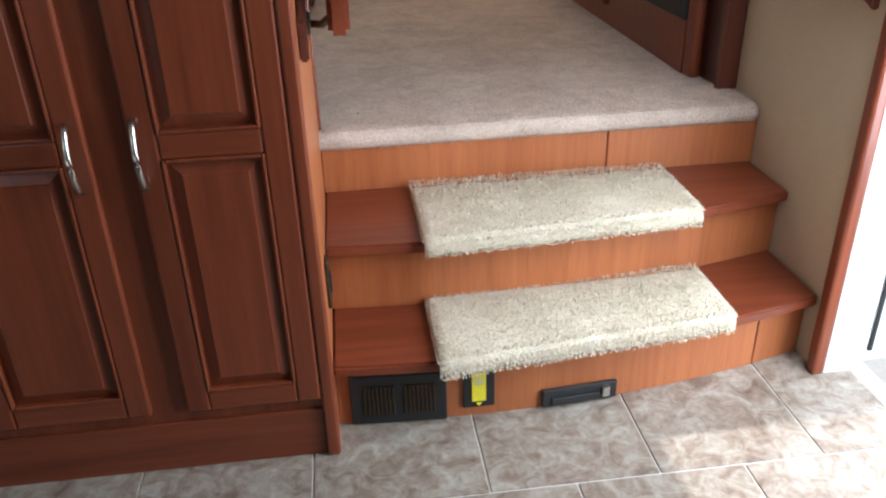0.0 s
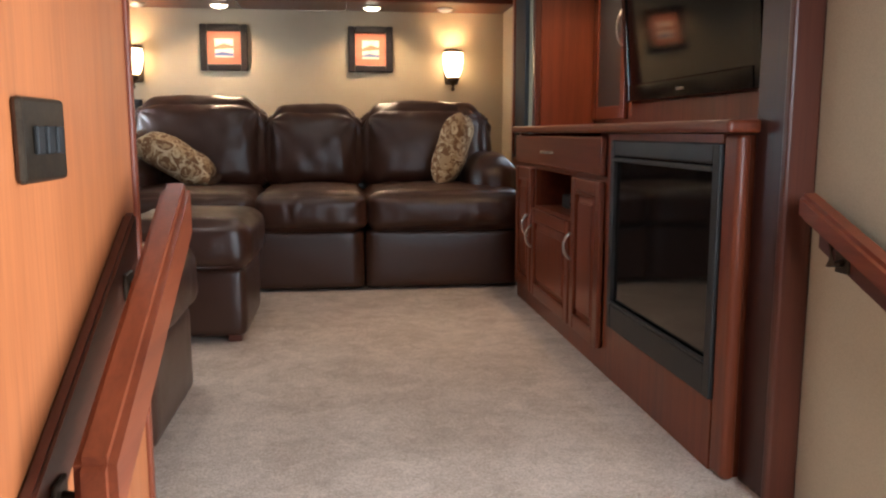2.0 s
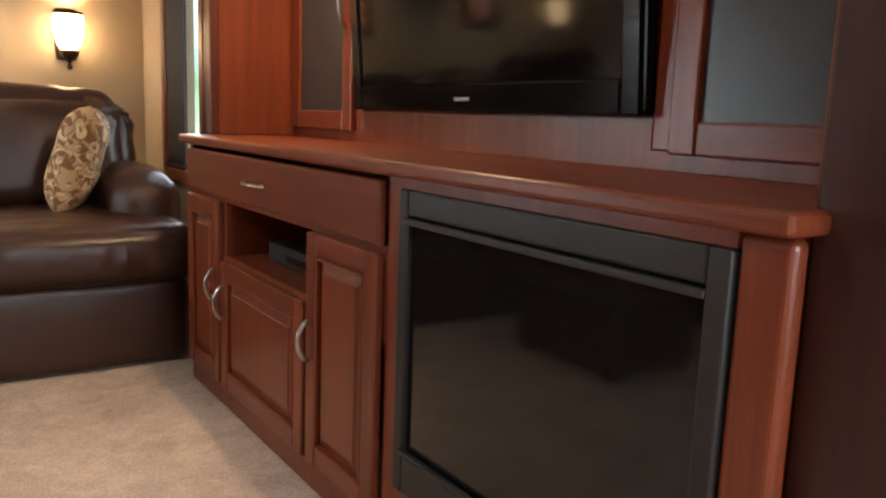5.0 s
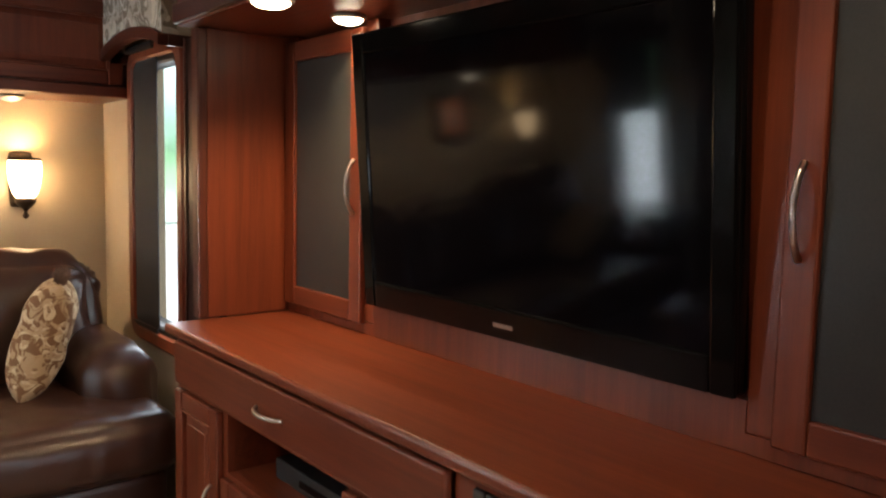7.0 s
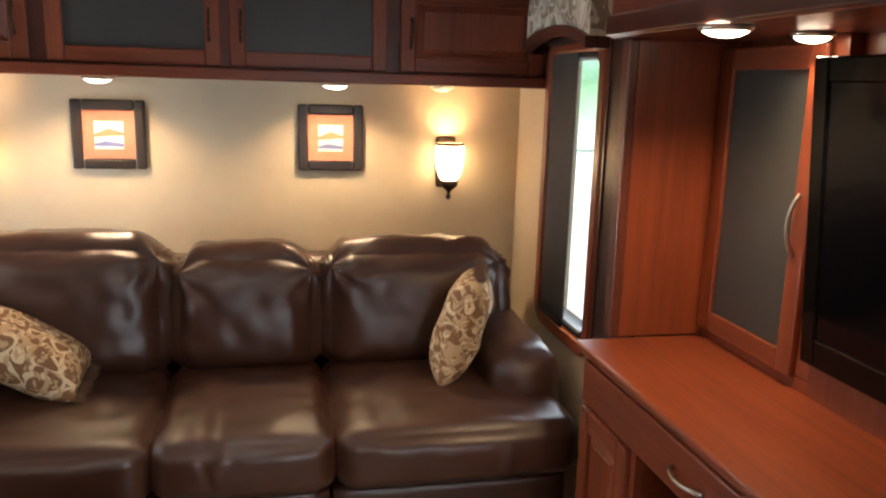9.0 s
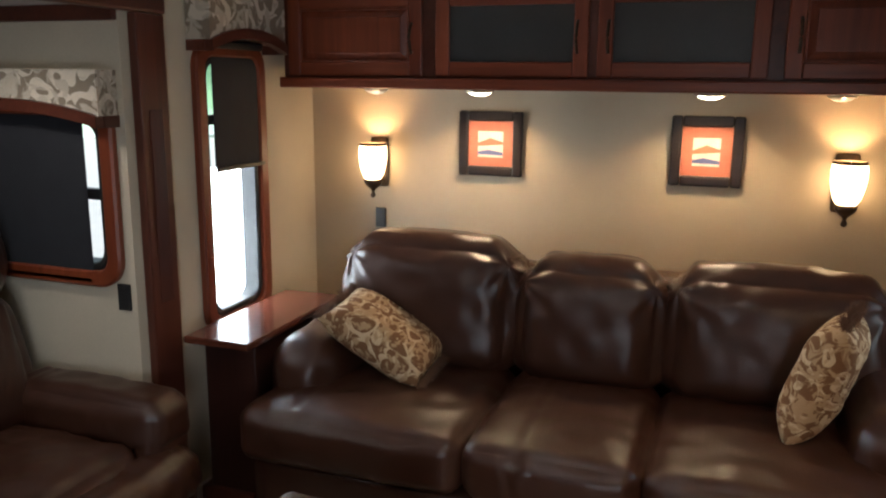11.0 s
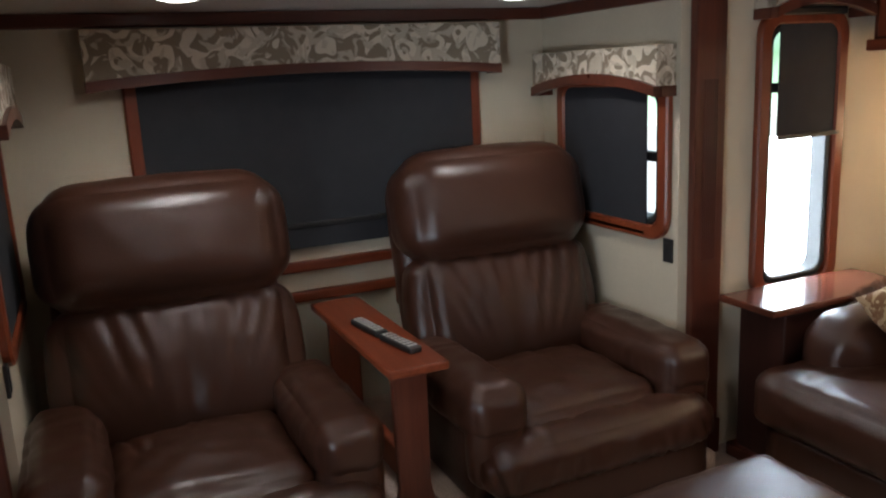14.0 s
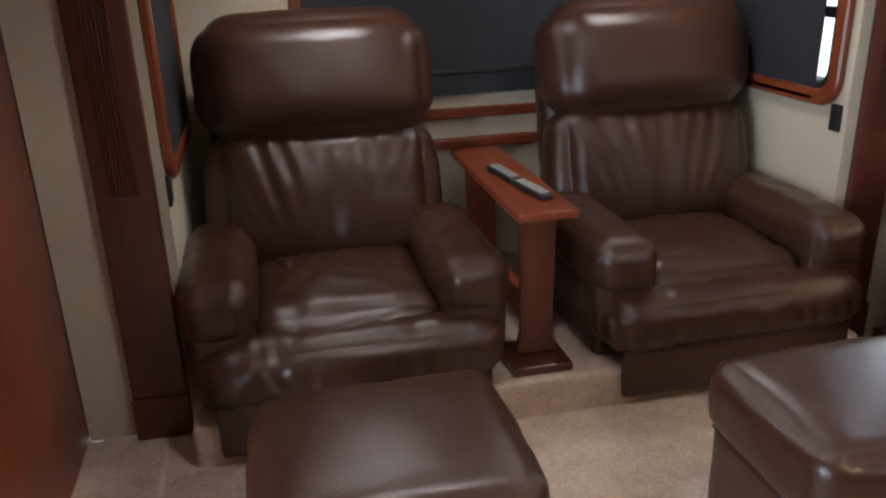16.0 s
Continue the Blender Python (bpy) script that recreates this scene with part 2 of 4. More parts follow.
def scroll_fabric(name, ground, mid, figure, scale, wide=5.0):
    """Woven scrolls and leaves: curled bands of one tone over patches of another."""
    m, nt, b = shader(name, 0.85, 0, 0.2)
    v = coords(nt)
    warp = nt.nodes.new("ShaderNodeTexNoise")
    warp.inputs["Scale"].default_value = 6
    nt.links.new(v, warp.inputs["Vector"])
    bent = nt.nodes.new("ShaderNodeVectorMath")
    bent.operation = "MULTIPLY_ADD"
    nt.links.new(warp.outputs["Color"], bent.inputs[0])
    bent.inputs[1].default_value = (0.16, 0.16, 0.16)
    nt.links.new(v, bent.inputs[2])
    vo = nt.nodes.new("ShaderNodeTexVoronoi")
    vo.inputs["Scale"].default_value = scale
    nt.links.new(bent.outputs[0], vo.inputs["Vector"])
    sep = nt.nodes.new("ShaderNodeSeparateColor")
    nt.links.new(vo.outputs["Color"], sep.inputs[0])
    swirl = nt.nodes.new("ShaderNodeMath")
    swirl.operation = "MULTIPLY_ADD"
    nt.links.new(vo.outputs["Distance"], swirl.inputs[0])
    swirl.inputs[1].default_value = 11
    turn = nt.nodes.new("ShaderNodeMath")
    turn.operation = "MULTIPLY"
    nt.links.new(sep.outputs[0], turn.inputs[0])
    turn.inputs[1].default_value = 6.3
    nt.links.new(turn.outputs[0], swirl.inputs[2])
    sn = nt.nodes.new("ShaderNodeMath")
    sn.operation = "SINE"
    nt.links.new(swirl.outputs[0], sn.inputs[0])
    leafs = noisy(nt, bent.outputs[0], scale * 1.5, 2, 0.5, 1.5)
    c = ramp(nt, sn.outputs[0], [(0.0, ground), (0.40, ground), (0.52, figure), (1.0, figure)])
    c = blend(nt, c, mid, ramp(nt, leafs, [(0.50, (0, 0, 0)), (0.57, (1, 1, 1))]))
    weave = noisy(nt, v, 260, 2)
    c = blend(nt, c, ramp(nt, weave, [(0.3, (0.78, 0.78, 0.78)), (0.6, (1, 1, 1))]), 0.5, "MULTIPLY")
    nt.links.new(c, b.inputs["Base Color"])
    relief(nt, b, weave, 0.3, 0.001)
    return m


valance_fabric = scroll_fabric("scroll_patterned_fabric", (0.25, 0.205, 0.15), (0.50, 0.44, 0.35), (0.64, 0.57, 0.46), 9.0)
pillow_fabric = scroll_fabric("scroll_patterned_pillow_cloth", (0.20, 0.105, 0.05), (0.44, 0.30, 0.17), (0.60, 0.46, 0.29), 15.0)
fringe_mat = two_tone("brown_fringe", (0.10, 0.05, 0.03), (0.16, 0.085, 0.05), 60, 0.9)


# ---- mesh tools ----
def finish(bm, smooth=False):
    bmesh.ops.recalc_face_normals(bm, faces=bm.faces)
    if smooth:
        for f in bm.faces:
            f.smooth = True
    return bm


def add_box(bm, a, b, bevel=0.0, seg=2):
    """A box from corner a to corner b, with rounded edges."""
    made = bmesh.ops.create_cube(bm, size=1)["verts"]
    for v in made:
        v.co = Vector([(a[k] + b[k]) / 2 + v.co[k] * (b[k] - a[k]) for k in range(3)])
    if bevel:
        edges = list({e for v in made for e in v.link_edges})
        bmesh.ops.bevel(bm, geom=edges, offset=bevel, segments=seg, affect="EDGES", profile=0.5)
    return bm


def box(a, b, bevel=0.0, seg=2):
    return finish(add_box(bmesh.new(), a, b, bevel, seg))


def boxes(*list_of):
    bm = bmesh.new()
    for args in list_of:
        add_box(bm, *args)
    return finish(bm)


def prism(points, axis, lo, hi, bevel=0.0):
    """A plan polygon of (u, v) pairs pushed along an axis from lo to hi."""
    k = "xyz".index(axis)
    bm = bmesh.new()

    def place(u, v, w):
        co = [u, v]
        co.insert(k, w)
        return co
    low = [bm.verts.new(place(u, v, lo)) for u, v in points]
    high = [bm.verts.new(place(u, v, hi)) for u, v in points]
    bm.faces.new(low)
    bm.faces.new(high)
    n = len(points)
    for i in range(n):
        bm.faces.new((low[i], low[(i + 1) % n], high[(i + 1) % n], high[i]))
    finish(bm)
    if bevel:
        bmesh.ops.bevel(bm, geom=list(bm.edges), offset=bevel, segments=2, affect="EDGES")
    return bm


def soft_box(a, b, r=0.06, bulge=0.02, n=12, wrinkle=0.004, seed=0.0):
    """A stuffed, round-edged box from a to b."""
    bm = bmesh.new()
    bmesh.ops.create_cube(bm, size=2)
    bmesh.ops.subdivide_edges(bm, edges=list(bm.edges), cuts=n, use_grid_fill=True)
    c = Vector([(p + q) / 2 for p, q in zip(a, b)])
    h = Vector([(q - p) / 2 for p, q in zip(a, b)])
    r = min(r, *h)
    for v in bm.verts:
        u = v.co.copy()
        p = Vector([math.copysign(abs(u[k]) ** 0.8, u[k]) * h[k] for k in range(3)])
        core = Vector([max(-(h[k] - r), min(h[k] - r, p[k])) for k in range(3)])
        out = p - core
        if out.length > 1e-6:
            out = out.normalized() * r
        q = core + out
        for k in range(3):
            o1, o2 = u[(k + 1) % 3], u[(k + 2) % 3]
            q[k] += bulge * (u[k] if abs(u[k]) > 0.9 else 0) * (1 - o1 * o1) * (1 - o2 * o2)
        q += out.normalized() * wrinkle * noise.noise((q + c) * 14 + Vector((seed, 0, 0))) if out.length else Vector()
        v.co = c + q
    return finish(bm, True)


def tube(points, radius, sides=10, flat=1.0):
    """A round bar along a line of points."""
    bm = bmesh.new()
    rings = []
    pts = [Vector(p) for p in points]
    for i, p in enumerate(pts):
        way = (pts[min(i + 1, len(pts) - 1)] - pts[max(i - 1, 0)]).normalized()
        side = way.cross(Vector((0, 0, 1)))
        side = side.normalized() if side.length > 1e-3 else Vector((1, 0, 0))
        up = side.cross(way)
        rings.append([bm.verts.new(p + radius * (math.cos(t) * side + flat * math.sin(t) * up)) for t in (2 * math.pi * k / sides for k in range(sides))])
    for r0, r1 in zip(rings, rings[1:]):
        for k in range(sides):
            bm.faces.new((r0[k], r0[(k + 1) % sides], r1[(k + 1) % sides], r1[k]))
    bm.faces.new(rings[0])
    bm.faces.new(rings[-1])
    return finish(bm, True)


def lathe(profile, place, sides=24, close=True):
    """Turned shape from (radius, height) pairs about the upright through place."""
    bm = bmesh.new()
    rings = [[bm.verts.new((place[0] + r * math.cos(t), place[1] + r * math.sin(t), place[2] + z)) for t in (2 * math.pi * k / sides for k in range(sides))] for r, z in profile]
    for r0, r1 in zip(rings, rings[1:]):
        for k in range(sides):
            bm.faces.new((r0[k], r0[(k + 1) % sides], r1[(k + 1) % sides], r1[k]))
    if close:
        bm.faces.new(rings[0])
        bm.faces.new(rings[-1])
    return finish(bm, True)


def tufts(name, spots, mat, parent, tall=0.016, seed=1):
    """Short yarn ends; spots gives a place and an outward way for each."""
    rng = random.Random(seed)
    verts, faces = [], []
    for p, way in spots:
        lean = Vector(way) + Vector((rng.gauss(0, 0.45), rng.gauss(0, 0.45), rng.gauss(0, 0.35)))
        tip = Vector(p) + lean.normalized() * tall * rng.uniform(0.6, 1.2)
        t = rng.uniform(0, 6.28)
        d = Vector((math.cos(t), math.sin(t), 0.3 * math.sin(t * 3))) * 0.0011
        k = len(verts)
        verts += [Vector(p) - d, Vector(p) + d, tip + d * 0.6, tip - d * 0.6]
        faces.append((k, k + 1, k + 2, k + 3))
    me = bpy.data.meshes.new(name)
    me.from_pydata(verts, [], faces)
    me.materials.append(mat)
    ob = new(name, me)
    attach(ob, parent)
    return tagged(ob, kind="stuff")


def attach(ob, parent):
    if parent:
        ob.parent = parent
        if parent.parent is None:
            ob.matrix_parent_inverse = Matrix.Translation(-parent.location)


def part(name, bm, material, parent, label=""):
    me = bpy.data.meshes.new(name)
    bm.to_mesh(me)
    bm.free()
    me.materials.append(material)
    ob = new(name, me)
    attach(ob, parent)
    if label:
        ob["label"] = label
    return ob


def thing(name, place, label, category, group=""):
    ob = new(name)
    ob.location = place
    ob.empty_display_size = 0.05
    return tagged(ob, label, category, group)


def structure(name, bm, material, label, category=""):
    return tagged(part(name, bm, material, None), label, category or name.split("_")[0], kind="structure")


def turned(bm, m):
    bmesh.ops.transform(bm, matrix=m, verts=bm.verts)
    return bm


def about(place, rx=0, ry=0, rz=0):
    return Matrix.Translation(place) @ pose(0, 0, 0, rx, ry, rz) @ Matrix.Translation(-Vector(place))


# ---- rooms ----
F = 0.572     # lounge carpet
SLIDE = 0.70   # carpet of the raised slide-out
TOP = 2.46    # lounge ceiling
BACK = 5.80   # wall behind the sofa
SLIDE_TOP = 2.325

structure("ground", box((-60, -60, -0.95), (60, 60, -0.9)), pavement_mat, "pale sunlit concrete ground outside", "ground")
structure("backdrop", boxes(((30, -40, -3), (30.2, 40, 14)), ((-30.2, -40, -3), (-30, 40, 14)), ((-30, 39.8, -3), (30, 40, 14))), outdoors, "self-lit backdrop of bright overexposed greenery and sky outside", "backdrop")

floor = structure("floor", box((-2.0, -2.6, -0.1), (1.6, 1.66, -0.004)), grout, "mottled stone-look tile floor with pale grout", "floor")
# Unseen kitchen walls; the window opening in the west one is assumed.
structure("wall_kitchen_west", boxes(((-2.0, -2.6, 0), (-1.9, -1.3, 2.46)), ((-2.0, 0.1, 0), (-1.9, 1.5, 2.46)), ((-2.0, -1.3, 0), (-1.9, 0.1, 1.1)), ((-2.0, -1.3, 1.95), (-1.9, 0.1, 2.46))), cream_wall, "cream papered kitchen wall", "wall")
structure("wall_kitchen_south", box((-2.0, -2.7, 0), (1.6, -2.6, 2.46)), cream_wall, "cream papered wall", "wall")
structure("wall_entry", boxes(((1.455, 1.575, 0), (1.56, 2.20, 2.46)), ((1.455, -2.6, 0), (1.56, 0.42, 2.46)), ((1.455, 0.42, 2.0), (1.56, 1.575, 2.46))), wallpaper, "tan papered wall beside the entry door", "wall")
structure("wall_east", boxes(((1.56, 4.50, F), (1.66, 4.88, TOP)), ((1.56, 5.34, F), (1.66, BACK, TOP)), ((1.56, 4.88, F), (1.66, 5.34, 1.20)), ((1.56, 4.88, 2.20), (1.66, 5.34, TOP))), wallpaper, "tan papered wall with a slim window", "wall")
structure("wall_recess", boxes(((1.80, 2.20, F), (1.90, 4.60, TOP)), ((1.56, 4.502, F), (1.80, 4.60, TOP)), ((1.56, 2.10, F), (1.90, 2.20, TOP))), wallpaper, "tan papered wall behind the entertainment cabinet", "wall")
structure("wall_north", box((-1.12, BACK, F), (1.66, BACK + 0.1, TOP)), wallpaper, "tan papered wall lit by sconces behind the sofa", "wall")
structure("wall_west", boxes(((-1.10, 4.752, F), (-1.0, 4.97, TOP)), ((-1.10, 5.31, F), (-1.0, BACK, TOP)), ((-1.10, 4.97, F), (-1.0, 5.31, 1.20)), ((-1.10, 4.97, 2.18), (-1.0, 5.31, TOP)), ((-1.10, 2.05, F), (-1.0, 2.20, TOP)), ((-1.10, 2.20, SLIDE_TOP), (-1.003, 4.752, TOP))), cream_wall, "cream papered wall with a tall window", "wall")
structure("wall_slide_west", boxes(((-2.0, 2.30, F), (-1.9, 2.86, SLIDE_TOP)), ((-2.0, 4.18, F), (-1.9, 4.65, SLIDE_TOP)), ((-2.0, 2.86, F), (-1.9, 4.18, 1.47)), ((-2.0, 2.86, 2.10), (-1.9, 4.18, SLIDE_TOP))), cream_wall, "cream papered wall with a wide window", "wall")
structure("wall_slide_north", boxes(((-1.9, 4.57, F), (-1.70, 4.65, SLIDE_TOP)), ((-1.09, 4.57, F), (-1.0, 4.65, SLIDE_TOP)), ((-1.70, 4.57, F), (-1.09, 4.65, 1.47)), ((-1.70, 4.57, 1.98), (-1.09, 4.65, SLIDE_TOP))), cream_wall, "cream papered end wall with a small window", "wall")
structure("wall_slide_south", boxes(((-1.9, 2.30, F), (-1.72, 2.38, SLIDE_TOP)), ((-1.10, 2.30, F), (-1.04, 2.38, SLIDE_TOP)), ((-1.72, 2.30, F), (-1.10, 2.38, 1.40)), ((-1.72, 2.30, 2.0), (-1.10, 2.38, SLIDE_TOP))), cream_wall, "cream papered end wall with a small window", "wall")
structure("ceiling", boxes(((-2.0, -2.6, TOP), (1.9, BACK + 0.1, TOP + 0.1)), ((-2.0, 2.30, SLIDE_TOP), (-1.003, 4.65, SLIDE_TOP + 0.06))), ceiling_mat, "off-white vinyl ceiling", "ceiling")
structure("trim_crown", boxes(((-1.9, 2.38, SLIDE_TOP - 0.05), (-1.875, 4.57, SLIDE_TOP), 0.006), ((-1.875, 4.545, SLIDE_TOP - 0.05), (-1.0, 4.57, SLIDE_TOP), 0.006), ((-1.875, 2.38, SLIDE_TOP - 0.05), (-1.0, 2.405, SLIDE_TOP), 0.006), ((-1.0, 2.2, SLIDE_TOP - 0.02), (-0.965, 4.76, SLIDE_TOP + 0.05), 0.01)), dark_wood_y, "dark cherry crown moulding round the slide-out", "trim")
structure("platform", box((-1.1, 2.065, 0), (1.9, BACK, F - 0.055)), panel_z, "raised lounge floor", "platform")
carpet = structure("carpet", boxes(((-1.0, 2.03, 0.522), (1.455, 2.3, F + 0.004), 0.022, 3), ((-1.0, 2.28, F - 0.054), (1.9, BACK, F - 0.001))), carpet_mat, "worn beige cut-pile carpet", "carpet")
structure("slide_floor", box((-1.9, 2.38, F - 0.05), (-0.772, 4.57, SLIDE), 0.02, 3), carpet_mat, "raised beige carpeted slide-out floor", "floor")

# posts framing the slide-out
def fluted_post(y0, y1, label):
    t = thing("post", (-1.0, (y0 + y1) / 2, F), label, "post", "slide-out posts")
    part("body", box((-1.0, y0, F), (-0.966, y1, SLIDE_TOP - 0.021), 0.006), dark_wood, t)
    w = y1 - y0
    for k in range(7):
        y = y0 + w * (0.30 + 0.4 * k / 6)
        part("flute", box((-0.967, y - 0.0035, 1.35), (-0.960, y + 0.0035, 2.0), 0.003), dark_wood, t)
    part("plinth", box((-0.966, y0 - 0.004, F), (-0.955, y1 + 0.004, F + 0.14), 0.004), dark_wood, t)


fluted_post(4.61, 4.748, "dark cherry fluted post at the slide-out's far end")
fluted_post(2.20, 2.36, "dark cherry fluted post at the slide-out's near end")
t = thing("wall_trim_board", (1.55, 4.66, 1.2), "dark glossy trim board between cabinet and window", "trim")
part("board", box((1.536, 4.515, 1.20), (1.5585, 4.80, 2.23), 0.006), near_black, t)
part("edge_bead", box((1.530, 4.786, 1.20), (1.5355, 4.80, 2.23), 0.002), dark_wood, t)
t = thing("pilaster", (1.43, 2.25, F), "dark cherry pilaster between entry wall and cabinet", "post")
part("body", box((1.405, 2.205, F - 0.001), (1.56, 2.345, TOP), 0.006), shaded_wood, t)
part("edge_strip", box((1.39, 2.195, F), (1.454, 2.218, TOP), 0.006), dark_wood, t)

# entry door opening
t = thing("door_trim", (1.45, 1.57, 0), "cherry trim round the open entry door", "trim")
part("jamb", box((1.435, 1.540, 0), (1.468, 1.577, 2.03), 0.008), wood_z, t)
part("reveal", box((1.4685, 1.545, 0), (1.57, 1.577, 2.03), 0.003), white_plastic, t, "white door reveal")
part("jamb", box((1.435, 0.40, 0), (1.57, 0.425, 2.03), 0.008), wood_z, t)
part("head", box((1.435, 0.425, 1.99), (1.57, 1.535, 2.03), 0.008), wood_y, t)
t = thing("entry_door", (2.0, 1.62, -0.1), "white entry door standing open to the outside", "door")
part("leaf", box((1.60, 1.60, -0.02), (2.25, 1.65, 1.95), 0.01), white_plastic, t)
part("seal", box((1.62, 1.592, 0.02), (1.632, 1.60, 1.9), 0.002), black_plastic, t)
hb = part("latch_plate", box((1.70, 1.588, 0.30), (1.76, 1.60, 0.36), 0.003), white_plastic, t)

# ---- stairs ----
def bow(x, start):
    """Front line of the steps, gently bowed across the stair."""
    u = x - 0.216
    return start - 0.111 * u + 0.161 * u * u


def bowed(z0, z1, start, back, x0, x1, bevel):
    front = [(x0 + (x1 - x0) * k / 16, bow(x0 + (x1 - x0) * k / 16, start)) for k in range(17)]
    return prism(front + [(x1, back), (x0, back)], "z", z0, z1, bevel)


def tread(z, start, back, thick=0.03):
    return bowed(z - thick, z, start, back, 0.216, 1.453, 0.006)


def riser(z0, z1, start, back, x0=0.216, x1=1.453):
    return bowed(z0, z1, start, back, x0, x1, 0.001)


t = thing("staircase", (0.83, 1.6, 0), "cherry wood steps up to the lounge", "stairs")
part("riser", riser(0, 0.17, 1.545, 1.80, 0.216, 1.305), panel_z, t)
part("riser", riser(0, 0.17, 1.545, 1.80, 1.309, 1.453), panel_z, t)
part("tread", tread(0.20, 1.497, 1.90), wood_x, t)
part("riser", riser(0.20, 0.37, 1.757, 1.95), panel_z, t)
part("tread", tread(0.40, 1.712, 2.062), wood_x, t)
part("riser", box((0.216, 2.045, 0.40), (1.013, 2.064, 0.53), 0.002), panel_z, t)
part("riser", box((1.017, 2.045, 0.40), (1.453, 2.064, 0.53), 0.002), panel_z, t)


def step_mat(z, x0, x1, yl, yr, yb, label):
    t = thing("stair_mat", ((x0 + x1) / 2, yb, z), label, "mat", "stair mats")
    bm = bmesh.new()
    n, rows = 30, [(1.0, 0.0), (0.85, 0.018), (0.4, 0.021), (0.08, 0.021), (0.0, 0.012), (-0.02, -0.006), (-0.014, -0.020)]
    grid = []
    for i in range(n + 1):
        s = i / n
        x = x0 + (x1 - x0) * s
        yf = yl + (yr - yl) * s
        line = []
        for k, h in rows:
            wob = 0.004 * noise.noise((x * 9, k * 3, z * 5))
            line.append(bm.verts.new((x, yf + (yb - yf) * k + wob, z + h + wob * 0.7)))
        grid.append(line)
    for a, b in zip(grid, grid[1:]):
        for k in range(len(rows) - 1):
            bm.faces.new((a[k], b[k], b[k + 1], a[k + 1]))
    geo = bmesh.ops.extrude_face_region(bm, geom=list(bm.faces))
    for v in geo["geom"]:
        if isinstance(v, bmesh.types.BMVert):
            v.co.z -= 0.011
            v.co.y += 0.006
    finish(bm, True)
    part("mat_body", bm, rug_mat, t)
    rng = random.Random(int(z * 100))
    spots = []
    for _ in range(15000):
        s, u = rng.random(), rng.random()
        yf = yl + (yr - yl) * s
        if u < 0.82:
            spots.append(((x0 + (x1 - x0) * s, yf + (yb - yf) * rng.random(), z + 0.019), (0, -0.2, 1)))
        else:
            spots.append(((x0 + (x1 - x0) * s, yf - 0.004, z - 0.03 + rng.random() * 0.045), (0, -1, -0.4)))
    for _ in range(700):
        s = rng.random()
        spots.append(((x0, yl + (yb - yl) * s, z + 0.012), (-1, 0, 0.2)))
        spots.append(((x1, yr + (yb - yr) * s, z + 0.012), (1, 0, 0.2)))
    tufts("yarn_fringe", spots, fibre_mat, t, 0.0065, int(z * 100))


step_mat(0.203, 0.456, 1.192, 1.452, 1.528, 1.785, "cream shag carpet mat wrapped over the bottom step")
step_mat(0.403, 0.452, 1.165, 1.668, 1.718, 2.03, "cream shag carpet mat wrapped over the second step")
rng = random.Random(5)
tufts("carpet_pile", [((0.22 + 1.23 * rng.random(), 2.03 + rng.random() * 0.02, 0.525 + rng.random() * 0.045), (0, -1, 0.1)) for _ in range(6000)] + [((0.22 + 1.23 * rng.random(), 2.035 + 0.26 * rng.random(), F + 0.003), (0, -0.2, 1)) for _ in range(9000)], carpet_mat, carpet, 0.006, 8)

# vent, outlet plate and sweep inlet in the bottom riser
def riser_y(x):
    return bow(x, 1.545)


def on_riser(x0, x1, z0, z1, d0, d1, bevel=0.002):
    xm = (x0 + x1) / 2
    y = riser_y(xm)
    return turned(box((x0, y - d1, z0), (x1, y - d0, z1), bevel), about((xm, y, 0), 0, 0, math.degrees(math.atan2(bow(x1, 0) - bow(x0, 0), x1 - x0))))


t = thing("floor_vent", (0.365, riser_y(0.365), 0.02), "dark metal louvred vent in the bottom step", "vent")
part("frame", on_riser(0.246, 0.478, 0.004, 0.145, 0.001, 0.010, 0.004), black_plastic, t)
for k in range(18):
    if k in (8, 9):
        continue
    x = 0.283 + 0.164 * k / 17
    part("slat", on_riser(x - 0.0028, x + 0.0028, 0.034, 0.116, 0.010, 0.016, 0.001), bronze, t)
t = thing("outlet_plate", (0.555, riser_y(0.555), 0.03), "black plate with a yellow caution label", "outlet")
part("plate", on_riser(0.517, 0.595, 0.03, 0.168, 0.001, 0.009, 0.003), black_plastic, t)
lab = part("sticker", on_riser(0.538, 0.572, 0.05, 0.132, 0.010, 0.0125, 0.001), yellow_label, t, "yellow warning sticker")
for k in range(4):
    part("text_bar", on_riser(0.543, 0.567, 0.118 - k * 0.006, 0.1205 - k * 0.006, 0.0127, 0.0135, 0), grey_print, lab)
part("point", turned(prism([(0.548, 0.044), (0.562, 0.044), (0.555, 0.036)], "y", riser_y(0.555) - 0.0125, riser_y(0.555) - 0.010), Matrix()), yellow_label, lab)
t = thing("sweep_inlet", (0.81, riser_y(0.81), 0.02), "black vacuum sweep inlet in the bottom step", "vacuum inlet")
part("frame", on_riser(0.712, 0.908, 0.006, 0.056, 0.001, 0.012, 0.004), black_plastic, t)
part("flap", on_riser(0.735, 0.86, 0.012, 0.032, 0.012, 0.018, 0.003), black_plastic, t)
part("switch", on_riser(0.865, 0.885, 0.018, 0.045, 0.012, 0.022, 0.003), nickel, t)


